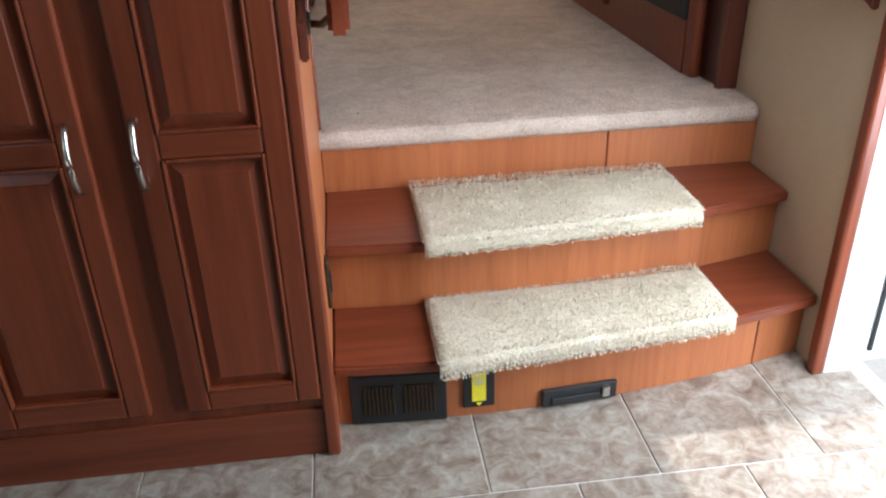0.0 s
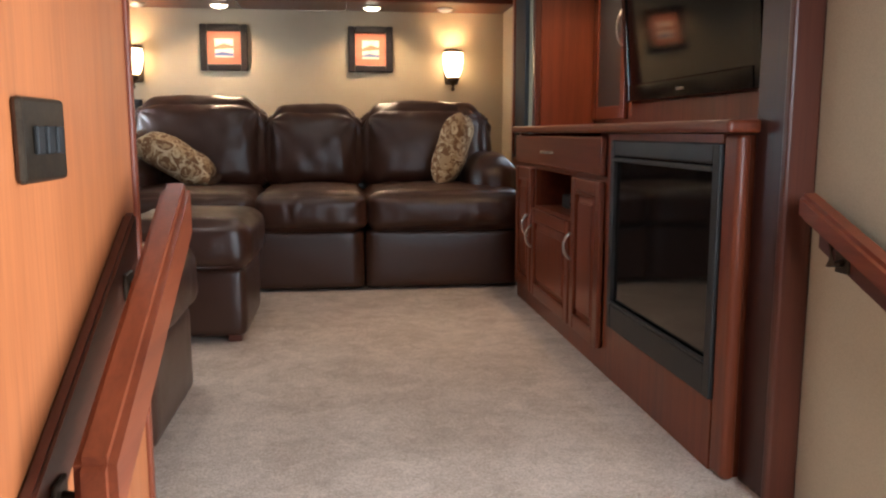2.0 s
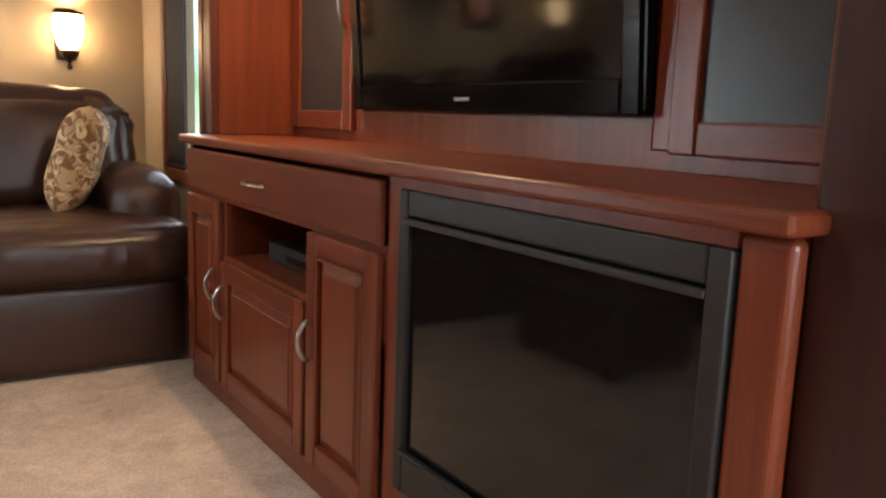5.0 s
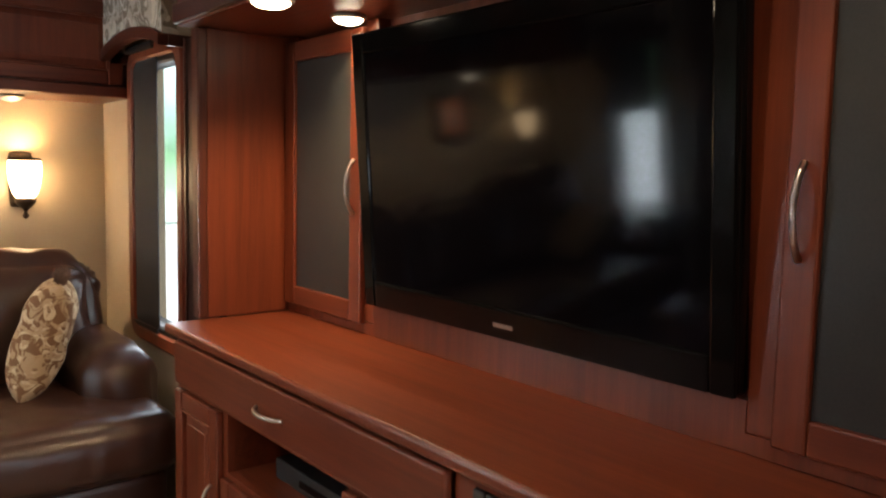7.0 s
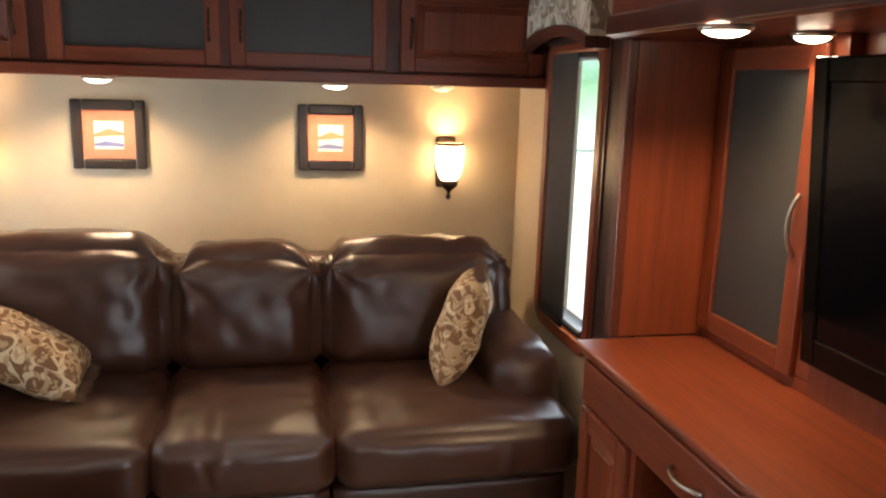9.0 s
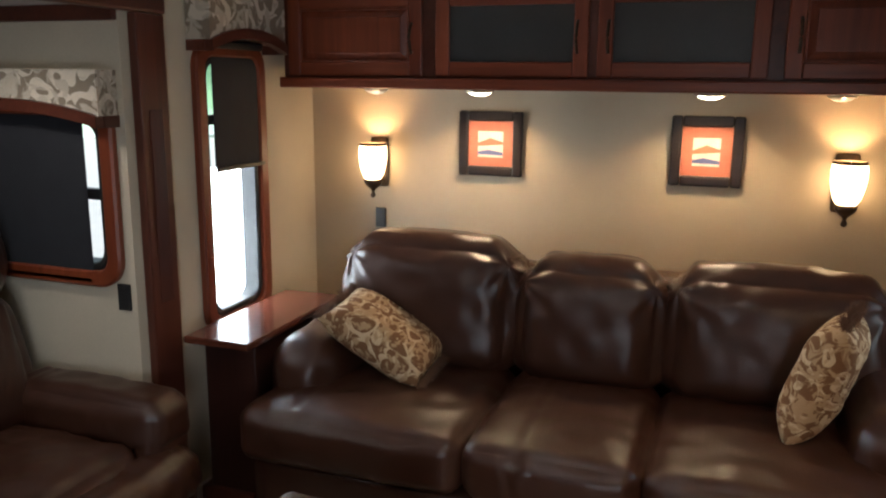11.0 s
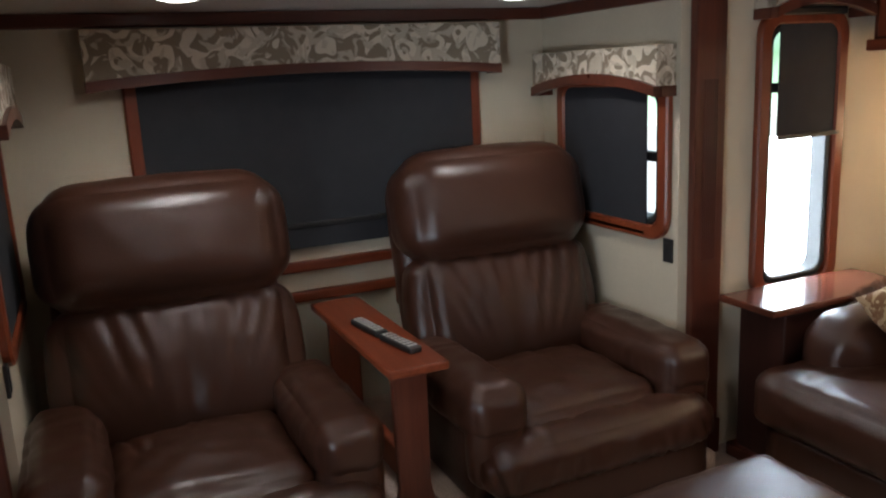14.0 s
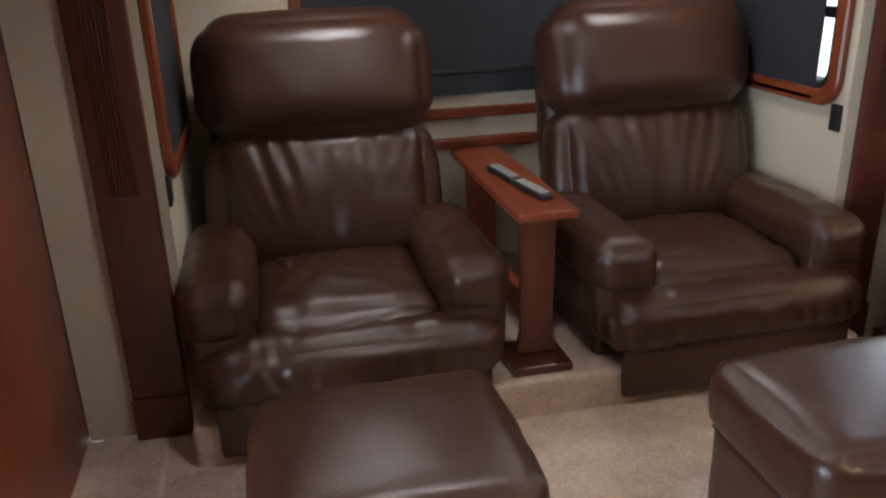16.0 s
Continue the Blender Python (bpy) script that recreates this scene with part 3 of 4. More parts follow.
# ---- cabinets ----
def fielded(k, plane, out, u0, u1, z0, z1, d0, d1, slope):
    """A raised panel: sloped margins up to a flat field with a small step round it."""
    bm = bmesh.new()
    loops = []
    for e, d in ((0.0, d0), (slope, d1 - 0.003), (slope + 0.002, d1), (slope + 0.005, d1)):
        line = []
        for u, z in ((u0 + e, z0 + e), (u1 - e, z0 + e), (u1 - e, z1 - e), (u0 + e, z1 - e)):
            co = [0, 0, z]
            co[k], co[1 - k] = plane + out * d, u
            line.append(bm.verts.new(co))
        loops.append(line)
    for a, b in zip(loops, loops[1:]):
        for i in range(4):
            bm.faces.new((a[i], a[(i + 1) % 4], b[(i + 1) % 4], b[i]))
    bm.faces.new(loops[-1])
    bm.faces.new(list(reversed(loops[0])))
    return finish(bm)


def door_front(parent, axis, plane, out, u0, u1, z0, z1, mats, stile=0.055, rails=(), glass=None, name="door", thick=0.02, slope=0.024):
    """A framed door: stiles, rails and raised or glass panels. plane is its back, out +1 or -1 the way it faces along axis."""
    up, across = mats
    k = 0 if axis == "x" else 1

    def slab(p, q, w, h, d0, d1, bevel):
        a, b = [0, 0, p[1]], [0, 0, q[1]]
        a[k], b[k] = sorted((plane + out * d0, plane + out * d1))
        a[1 - k], b[1 - k] = p[0], q[0]
        return box(tuple(a), tuple(b), bevel)
    hub = part(name, slab((u0, z0), (u0 + stile, z1), 0, 0, 0, thick, 0.005), up, parent)
    part("stile", slab((u1 - stile, z0), (u1, z1), 0, 0, 0, thick, 0.005), up, hub)
    bands = [(z0, z0 + stile)] + [(r - stile / 2, r + stile / 2) for r in rails] + [(z1 - stile, z1)]
    for lo, hi in bands:
        part("rail", slab((u0 + stile, lo), (u1 - stile, hi), 0, 0, 0.0005, thick - 0.001, 0.005), across, hub)
    for (_, lo), (hi, _) in zip(bands, bands[1:]):
        if glass:
            part("pane", slab((u0 + stile - 0.004, lo - 0.004), (u1 - stile + 0.004, hi + 0.004), 0, 0, 0.004, 0.009, 0), glass, hub, "smoked glass pane")
        else:
            part("panel", slab((u0 + stile - 0.004, lo - 0.004), (u1 - stile + 0.004, hi + 0.004), 0, 0, 0.002, 0.007, 0), up, hub)
            part("raised_panel", fielded(k, plane, out, u0 + stile + 0.008, u1 - stile - 0.008, lo + 0.008, hi - 0.008, 0.006, thick - 0.002, slope), up, hub)
            # moulding beads round the panel
            for p, q in (((u0 + stile, lo), (u0 + stile + 0.007, hi)), ((u1 - stile - 0.007, lo), (u1 - stile, hi)), ((u0 + stile + 0.007, lo), (u1 - stile - 0.007, lo + 0.007)), ((u0 + stile + 0.007, hi - 0.007), (u1 - stile - 0.007, hi))):
                part("bead", slab(p, q, 0, 0, 0.006, thick + 0.002, 0.003), up, hub)
    return hub


def bow_handle(parent, base, way, out, length, mat=nickel, name="handle"):
    """A bowed pull; base its middle, way along it, out away from the door."""
    w, o = Vector(way), Vector(out)
    pts = [Vector(base) + w * (s - 0.5) * length + o * (0.004 + 0.026 * math.sin(math.pi * s) ** 0.7) for s in (k / 10 for k in range(11))]
    return part(name, tube(pts, 0.0055), mat, parent, "brushed nickel pull")


# pantry beside the steps
t = thing("pantry_cabinet", (-0.4, 1.75, 0), "tall cherry pantry cabinet with raised-panel doors", "cabinet")
part("body", box((-1.30, 1.452, 0.001), (0.196, 2.045, TOP - 0.002), 0.003), wood_z, t)
part("side_panel", box((0.196, 1.475, 0.001), (0.215, 2.06, TOP - 0.002), 0.002), panel_z, t, "light cherry veneer side panel")
part("corner_stile", box((0.187, 1.432, 0.001), (0.217, 1.474, TOP - 0.002), 0.006), wood_z, t)
part("end_strip", box((0.190, 2.060, F), (0.222, 2.078, TOP - 0.002), 0.004), wood_z, t)
part("base_board", box((-1.30, 1.446, 0.0), (0.186, 1.4515, 0.13), 0.002), wood_x, t)
for u0, u1, hx in ((-0.104, 0.186, -0.088), (-0.51, -0.18, -0.205), (-0.86, -0.53, -0.55)):
    d = door_front(t, "y", 1.452, -1, u0, u1, 0.165, 2.30, (wood_z, wood_x), 0.05, (0.775, 1.55))
    bow_handle(d, (hx, 1.430, 0.765), (0, 0, 1), (0, -1, 0), 0.135)

t = thing("switch_plate", (0.215, 1.67, 1.33), "dark oval-edged switch plate on the veneer panel", "switch")
part("plate", box((0.2155, 1.605, 1.285), (0.226, 1.735, 1.375), 0.005), bronze, t)
for k in range(3):
    part("toggle", box((0.226, 1.632 + 0.03 * k, 1.315), (0.232, 1.652 + 0.03 * k, 1.345), 0.002), black_plastic, t)


t = thing("step_light_plate", (0.216, 1.60, 0.33), "small dark plate low on the veneer panel", "switch")
part("plate", box((0.2155, 1.592, 0.30), (0.224, 1.642, 0.42), 0.003), bronze, t)
part("button", box((0.224, 1.606, 0.335), (0.228, 1.628, 0.385), 0.002), black_plastic, t)


def handrail(side, x_wall, x_rail, y0, z0, y1, z1, label, half=0.042):
    t = thing("handrail", (x_wall, (y0 + y1) / 2, (z0 + z1) / 2), label, "handrail", "stair handrails")
    s = (z1 - z0) / (y1 - y0)
    a = min(x_wall, x_wall + side * 0.018)
    part("backing_board", prism([(y0, z0 - 0.085), (y1, z1 - 0.085), (y1, z1 - 0.005), (y0, z0 - 0.005)], "x", a, a + 0.018, 0.004), dark_wood_y, t)
    part("rail", prism([(y0, z0 - half), (y1, z1 - half), (y1, z1 + half), (y0, z0 + half)], "x", x_rail - 0.021, x_rail + 0.021, 0.009), wood_y, t)
    for f in (0.16, 0.84):
        y = y0 + (y1 - y0) * f
        z = z0 + (z1 - z0) * f
        br = part("bracket", tube([(x_wall + side * 0.018, y, z - 0.065), (x_wall + side * 0.045, y, z - 0.068), (x_rail, y, z - half)], 0.008), bronze, t, "dark metal bracket")
        part("rose", box((min(x_wall + side * 0.018, x_wall + side * 0.024), y - 0.02, z - 0.085), (max(x_wall + side * 0.018, x_wall + side * 0.024), y + 0.02, z - 0.045), 0.003), bronze, br)


handrail(1, 0.2155, 0.295, 1.53, 0.975, 2.00, 1.225, "cherry handrail on brackets over a backing board")
handrail(-1, 1.4545, 1.41, 1.62, 0.995, 2.15, 1.205, "short cherry handrail on the entry wall", 0.024)

# entertainment cabinet
CF = 1.365
t = thing("entertainment_cabinet", (1.58, 3.36, F), "cherry entertainment cabinet with fireplace, drawer and niche", "cabinet")
part("side", box((CF + 0.02, 2.352, F), (1.79, 2.375, 1.334), 0.002), wood_z, t)
part("side", box((CF + 0.02, 4.40, F), (1.79, 4.42, 1.334), 0.002), wood_z, t)
part("face_frame", boxes(((CF, 2.335, F), (CF + 0.03, 2.405, 1.334), 0.012, 4), ((CF, 2.405, F), (CF + 0.02, 3.115, 0.735)), ((CF, 2.405, 1.315), (CF + 0.02, 3.115, 1.334)), ((CF, 3.115, F), (CF + 0.02, 3.165, 1.334)), ((CF, 3.165, F), (CF + 0.02, 4.42, 0.655)), ((CF, 4.385, 0.655), (CF + 0.02, 4.42, 1.334)), ((CF, 3.165, 1.185), (CF + 0.02, 4.385, 1.20)), ((CF, 3.165, 1.03), (CF + 0.02, 3.50, 1.185)), ((CF, 4.08, 1.03), (CF + 0.02, 4.385, 1.185)), ((CF, 3.165, 1.01), (CF + 0.02, 4.385, 1.03))), wood_z, t)
part("back_panel", box((1.75, 2.376, F), (1.79, 4.399, 1.334)), wood_z, t)
part("niche", boxes(((CF + 0.02, 3.50, 1.02), (1.70, 4.08, 1.03)), ((1.69, 3.50, 1.03), (1.70, 4.08, 1.185)), ((CF + 0.02, 3.49, 1.02), (1.70, 3.50, 1.19)), ((CF + 0.02, 4.08, 1.02), (1.70, 4.09, 1.19))), wood_y, t, "open niche for players")
part("worktop", box((1.335, 2.325, 1.337), (1.79, 4.455, 1.365), 0.009, 3), wood_y, t, "glossy cherry top")
dr = part("drawer_front", box((CF - 0.02, 3.17, 1.202), (CF, 4.40, 1.325), 0.006), wood_y, t)
bow_handle(dr, (CF - 0.02, 3.80, 1.262), (0, 1, 0), (-1, 0, 0), 0.13)
for u0, u1, z1, hy in ((3.175, 3.495, 1.185, 3.47), (4.105, 4.40, 1.185, 4.13)):
    d = door_front(t, "x", CF, -1, u0, u1, 0.645, z1, (wood_z, wood_y), 0.05)
    bow_handle(d, (CF - 0.02, hy, 0.94), (0, 0, 1), (-1, 0, 0), 0.095)
d = door_front(t, "x", CF, -1, 3.515, 4.085, 0.645, 1.02, (wood_z, wood_y), 0.05)
bow_handle(d, (CF - 0.02, 4.06, 0.90), (0, 0, 1), (-1, 0, 0), 0.095)
t = thing("media_player", (1.5, 3.8, 1.03), "black media player standing in the niche", "media player")
part("case", box((1.45, 3.62, 1.031), (1.66, 3.98, 1.085), 0.004), black_plastic, t)
part("display", box((1.446, 3.70, 1.048), (1.45, 3.85, 1.065), 0), screen_mat, t)

t = thing("electric_fireplace", (1.45, 2.76, 0.73), "black electric fireplace with a glass front", "fireplace")
y0, y1, z0, z1 = 2.405, 3.115, 0.737, 1.314
for a, b in (((CF - 0.008, y0, z0), (CF + 0.02, y0 + 0.032, z1)), ((CF - 0.008, y1 - 0.03, z0), (CF + 0.02, y1, z1)), ((CF - 0.007, y0 + 0.032, z0), (CF + 0.02, y1 - 0.03, z0 + 0.075)), ((CF - 0.007, y0 + 0.032, z1 - 0.045), (CF + 0.02, y1 - 0.03, z1))):
    part("surround", box(a, b, 0.004), black_plastic, t)
part("grille_bar", box((CF - 0.012, y0 + 0.03, z1 - 0.062), (CF, y1 - 0.02, z1 - 0.050), 0.003), black_plastic, t)
part("lower_bar", box((CF - 0.012, y0 + 0.03, z0 + 0.078), (CF, y1 - 0.02, z0 + 0.088), 0.003), black_plastic, t)
part("glass", box((CF + 0.004, y0 + 0.032, z0 + 0.075), (CF + 0.008, y1 - 0.03, z1 - 0.045)), tinted_glass, t, "dark reflective glass")
part("firebox", boxes(((1.60, y0 + 0.04, z0 + 0.02), (1.61, y1 - 0.02, z1)), ((CF + 0.02, y0 + 0.04, z0 + 0.02), (1.60, y1 - 0.02, z0 + 0.03)), ((CF + 0.02, y0 + 0.03, z0 + 0.02), (1.61, y0 + 0.04, z1)), ((CF + 0.02, y1 - 0.02, z0 + 0.02), (1.61, y1 - 0.01, z1)), ((CF + 0.02, y0 + 0.04, z1 - 0.01), (1.60, y1 - 0.02, z1))), ember, t)
for k in range(4):
    part("log", tube([(1.48 + 0.03 * (k % 2), 2.55 + 0.03 * k, 0.80 + 0.02 * k), (1.52, 2.75, 0.81 + 0.025 * k), (1.47 + 0.02 * k, 2.96 - 0.02 * k, 0.80 + 0.02 * k)], 0.025), ember, t)

# hutch round the television
t = thing("television_hutch", (1.72, 3.36, 1.365), "cherry hutch framing the television, with smoked glass doors", "cabinet")
HZ = 2.215
part("end_panel", box((1.47, 4.455, 1.366), (1.79, 4.478, HZ), 0.003), wood_z, t)
part("end_trim", box((1.44, 4.452, 1.366), (1.47, 4.50, HZ), 0.006), dark_wood, t)
part("end_panel", box((1.47, 2.36, 1.366), (1.79, 2.385, HZ), 0.003), wood_z, t)
part("back_panel", box((1.775, 2.385, 1.366), (1.79, 4.455, HZ)), wood_z, t)
part("face_frame", boxes(((1.735, 2.385, 1.366), (1.765, 4.455, 1.40)), ((1.735, 3.965, 1.40), (1.775, 4.02, HZ), 0.004), ((1.735, 2.80, 1.40), (1.775, 2.868, HZ), 0.004), ((1.735, 4.40, 1.40), (1.775, 4.455, HZ)), ((1.735, 2.385, 1.40), (1.775, 2.42, HZ)), ((1.735, 2.868, 1.40), (1.765, 3.965, 1.455))), wood_z, t)
d = door_front(t, "x", 1.735, -1, 4.01, 4.445, 1.395, 2.195, (wood_z, wood_y), 0.058, (), smoked)
bow_handle(d, (1.715, 4.04, 1.77), (0, 0, 1), (-1, 0, 0), 0.15)
d = door_front(t, "x", 1.735, -1, 2.392, 2.815, 1.395, 2.195, (wood_z, wood_y), 0.058, (), smoked)
bow_handle(d, (1.715, 2.785, 1.77), (0, 0, 1), (-1, 0, 0), 0.15)
part("soffit", box((1.40, 2.345, HZ), (1.79, 4.50, TOP - 0.002), 0.004), wood_y, t)
part("soffit_lip", box((1.385, 2.345, HZ + 0.004), (1.3995, 4.50, HZ + 0.06), 0.006), dark_wood_y, t)

tvm = about((1.745, 3.42, 1.462), 0, -4.5)
t = thing("television", (1.74, 3.42, 1.46), "black flat television in the hutch, switched off", "television")
bezel_mat = plain("gloss_black_bezel", (0.003, 0.003, 0.003), 0.12)
bezel_mat.node_tree.nodes["Principled BSDF"].inputs["Specular IOR Level"].default_value = 0.17
part("case", turned(box((1.715, 2.872, 1.462), (1.752, 3.962, 2.165), 0.012, 3), tvm), bezel_mat, t)
part("bezel", turned(boxes(((1.703, 2.872, 1.462), (1.716, 2.92, 2.165), 0.005), ((1.703, 3.914, 1.462), (1.716, 3.962, 2.165), 0.005), ((1.703, 2.92, 1.462), (1.716, 3.914, 1.53), 0.005), ((1.703, 2.92, 2.11), (1.716, 3.914, 2.165), 0.005)), tvm), bezel_mat, t)
part("screen", turned(box((1.709, 2.918, 1.528), (1.7165, 3.916, 2.112)), tvm), screen_mat, t, "dark glossy screen")
part("maker_mark", turned(box((1.7015, 3.39, 1.488), (1.7032, 3.45, 1.497)), tvm), nickel, t)


t = thing("television_bracket", (1.76, 3.42, 1.8), "dark steel wall bracket behind the television", "bracket")
part("arm", box((1.71, 3.36, 1.74), (1.776, 3.48, 1.86), 0.004), black_plastic, t)


def puck(x, y, z, group, watts=2.2, r=0.054):
    lit = watts > 0
    t = thing("puck_light", (x, y, z), "small round lit downlight under the cabinet" if lit else "small round unlit downlight under the cabinet", "light", group)
    k = r / 0.054
    part("rim", lathe([(0.046 * k, 0), (0.057 * k, 0), (0.057 * k, -0.007), (0.052 * k, -0.012), (0.046 * k, -0.009)], (x, y, z), 28, False), nickel, t)
    part("lens", lathe([(0.047 * k, -0.003), (0.046 * k, -0.013), (0.034 * k, -0.020), (0.016 * k, -0.024), (0.001, -0.025)], (x, y, z), 24), puck_glow if lit else white_plastic, t)
    if lit:
        lamp("puck_bulb", "SPOT", (x, y, z - 0.03), watts, (1.0, 0.68, 0.38), 0.02, (x, y + 0.001, z - 1), None, 140)


puck(1.42, 3.95, HZ, "hutch downlights", 20)
# Added downlight standing in for the first puck's glow on the door top.
puck(1.665, 4.0, HZ, "hutch downlights", 7, 0.045)
puck(1.46, 2.75, HZ, "hutch downlights", 1.5)
puck(-0.14, 5.60, 2.069, "downlights over the sofa", 20)
puck(0.735, 5.60, 2.069, "downlights over the sofa", 20)
puck(1.17, 5.62, 2.069, "downlights over the sofa", 0, 0.046)
puck(-0.60, 5.62, 2.069, "downlights over the sofa", 0, 0.046)

# overhead cabinets above the sofa
t = thing("overhead_cabinet", (0.3, 5.6, 2.075), "row of dark cherry overhead cabinets above the sofa", "cabinet")
part("body", box((-0.93, 5.4405, 2.07), (1.555, BACK - 0.002, TOP - 0.002), 0.003), dark_wood_y, t)
part("lower_rail", box((-0.935, 5.405, 2.07), (1.555, 5.44, 2.112), 0.006), wood_x, t)
part("upper_rail", box((-0.935, 5.42, 2.43), (1.555, 5.44, TOP - 0.002), 0.002), wood_x, t)
for u0, u1, gl, hx in ((-0.90, -0.32, None, -0.36), (-0.265, 0.315, smoked, 0.275), (0.345, 0.915, smoked, 0.385), (0.965, 1.53, None, 1.005)):
    d = door_front(t, "y", 5.44, -1, u0, u1, 2.118, 2.43, (wood_z, wood_x), 0.055, (), gl)
    bow_handle(d, (hx, 5.42, 2.26), (0, 0, 1), (0, -1, 0), 0.11, bronze)


# ---- windows ----
def rounded_rect(u0, u1, z0, z1, r, n=6):
    pts = []
    for cu, cz, a0 in ((u1 - r, z1 - r, 0), (u0 + r, z1 - r, 90), (u0 + r, z0 + r, 180), (u1 - r, z0 + r, 270)):
        pts += [(cu + r * math.cos(radians(a0 + 90 * k / n)), cz + r * math.sin(radians(a0 + 90 * k / n))) for k in range(n + 1)]
    return pts


def ring(axis, plane, out, u0, u1, z0, z1, w, r, d0, d1):
    """A frame with rounded corners round the opening u0..u1, z0..z1."""
    bm = bmesh.new()

    def line(pts, d):
        return [bm.verts.new((plane + out * d, u, z) if axis == "x" else (u, plane + out * d, z)) for u, z in pts]
    inner, outer = rounded_rect(u0, u1, z0, z1, r), rounded_rect(u0 - w, u1 + w, z0 - w, z1 + w, r + w * 0.8)
    e = 0.007
    mid_o, mid_i = rounded_rect(u0 - w + e, u1 + w - e, z0 - w + e, z1 + w - e, r + w * 0.8 - e), rounded_rect(u0 - e, u1 + e, z0 - e, z1 + e, r + e)
    loops = [line(outer, d0), line(outer, d1 - e), line(mid_o, d1), line(mid_i, d1), line(inner, d1 - e), line(inner, d0)]
    n = len(inner)
    for a, b in zip(loops, loops[1:] + loops[:1]):
        for k in range(n):
            bm.faces.new((a[k], a[(k + 1) % n], b[(k + 1) % n], b[k]))
    return finish(bm)


def window(name, axis, plane, out, u0, u1, z0, z1, label, mull=None):
    """Wood-framed window in a wall; plane is the room face, out the way into the room."""
    k = 0 if axis == "x" else 1

    def slab(ua, ub, za, zb, d0, d1, bevel=0.0):
        a, b = [0, 0, za], [0, 0, zb]
        a[k], b[k] = sorted((plane + out * d0, plane + out * d1))
        a[1 - k], b[1 - k] = ua, ub
        return (tuple(a), tuple(b), bevel)
    t = tagged(new(name), label, "window", kind="structure")
    w = 0.055
    part("window_frame", ring(axis, plane, out, u0, u1, z0, z1, w, 0.05, 0.002, 0.028), wood_z, t, "cherry window frame")
    part("inner_frame", ring(axis, plane, out, u0 + 0.024, u1 - 0.024, z0 + 0.024, z1 - 0.024, 0.026, 0.05, -0.06, 0.014), black_plastic, t, "black metal sash")
    if mull:
        part("mullion", boxes(slab(u0, u1, mull - 0.018, mull + 0.018, -0.055, -0.02, 0.003)), black_plastic, t)
    pane = part("pane", boxes(slab(u0 + 0.01, u1 - 0.01, z0 + 0.01, z1 - 0.01, -0.05, -0.045)), clear_glass, t)
    pane.visible_shadow = False
    return t


def shade(axis, plane, out, u0, u1, z0, z1, label, proud=0.0, hem=None):
    k = 0 if axis == "x" else 1

    def slab(za, zb, d0, d1, e=0.0, bevel=0.0):
        a, b = [0, 0, za], [0, 0, zb]
        a[k], b[k] = sorted((plane + out * d0, plane + out * d1))
        a[1 - k], b[1 - k] = u0 - e, u1 + e
        return box(tuple(a), tuple(b), bevel)
    c = [0, 0, z1]
    c[k], c[1 - k] = plane, (u0 + u1) / 2
    t = thing("roller_shade", c, label, "blind", "roller shades")
    low = z0 if hem is None else hem
    part("cloth", slab(z0, z1, 0.016 + proud, 0.019 + proud), shade_cloth, t)
    part("hem_bar", slab(low - 0.012, low + 0.006, 0.0195 + proud, 0.028 + proud, 0, 0.003), black_plastic, t)
    part("roller", slab(z1 - 0.03, z1, 0.0195 + proud, 0.038 + proud, 0.002, 0.008), black_plastic, t)


def valance(axis, plane, out, u0, u1, z_top, z_end, rise, depth, label):
    """Fabric-covered box valance with an arched foot and a wood band along the arch."""
    k = 0 if axis == "x" else 1
    n = 24

    def foot(s):
        return z_end + rise * math.sin(math.pi * s) ** 0.8 if 0 < s < 1 else z_end
    arch = [(u0 + (u1 - u0) * i / n, foot(i / n)) for i in range(n + 1)]
    d0, d1 = sorted((plane + out * (depth - 0.02), plane + out * depth))
    e0, e1 = sorted((plane + out * (depth - 0.022), plane + out * (depth + 0.012)))
    c = [0, 0, z_end]
    c[k], c[1 - k] = plane, (u0 + u1) / 2
    t = thing("valance", c, label, "valance", "window valances")
    part("front", prism(arch + [(u1, z_top), (u0, z_top)], axis, d0, d1, 0), valance_fabric, t)
    lo, hi = sorted((plane + out * 0.002, plane + out * (depth - 0.02)))
    for ua, ub in ((u0, u0 + 0.02), (u1 - 0.02, u1)):
        a, b = [0, 0, z_end], [0, 0, z_top]
        a[k], b[k], a[1 - k], b[1 - k] = lo, hi, ua, ub
        part("end", box(tuple(a), tuple(b)), valance_fabric, t)
    a, b = [0, 0, z_top - 0.02], [0, 0, z_top - 0.001]
    a[k], b[k], a[1 - k], b[1 - k] = lo, hi, u0 + 0.02, u1 - 0.02
    part("lid", box(tuple(a), tuple(b)), valance_fabric, t)
    band = 0.038
    part("wood_band", prism([(u, z - band) for u, z in arch] + [(u, z - 0.001) for u, z in reversed(arch)], axis, e0, e1, 0), dark_wood_y, t, "dark wood band along the arch")
    for ua, ub in ((u0 - 0.004, u0 + 0.02), (u1 - 0.02, u1 + 0.004)):
        a, b = [0, 0, z_end - band], [0, 0, z_end - 0.001]
        a[k], b[k], a[1 - k], b[1 - k] = *sorted((plane + out * 0.002, plane + out * (depth - 0.022))), ua, ub
        part("band_return", box(tuple(a), tuple(b)), dark_wood_y, t)


window("window_tall", "x", -1.0, 1, 4.97, 5.31, 1.20, 2.18, "tall narrow window in cherry frame, shade half drawn", 1.95)
shade("x", -1.0, 1, 5.015, 5.335, 1.77, 2.24, "dark roller shade half drawn")
valance("x", -1.0, 1, 4.90, 5.40, TOP - 0.01, 2.235, 0.05, 0.10, "scroll-patterned fabric valance over the tall window")
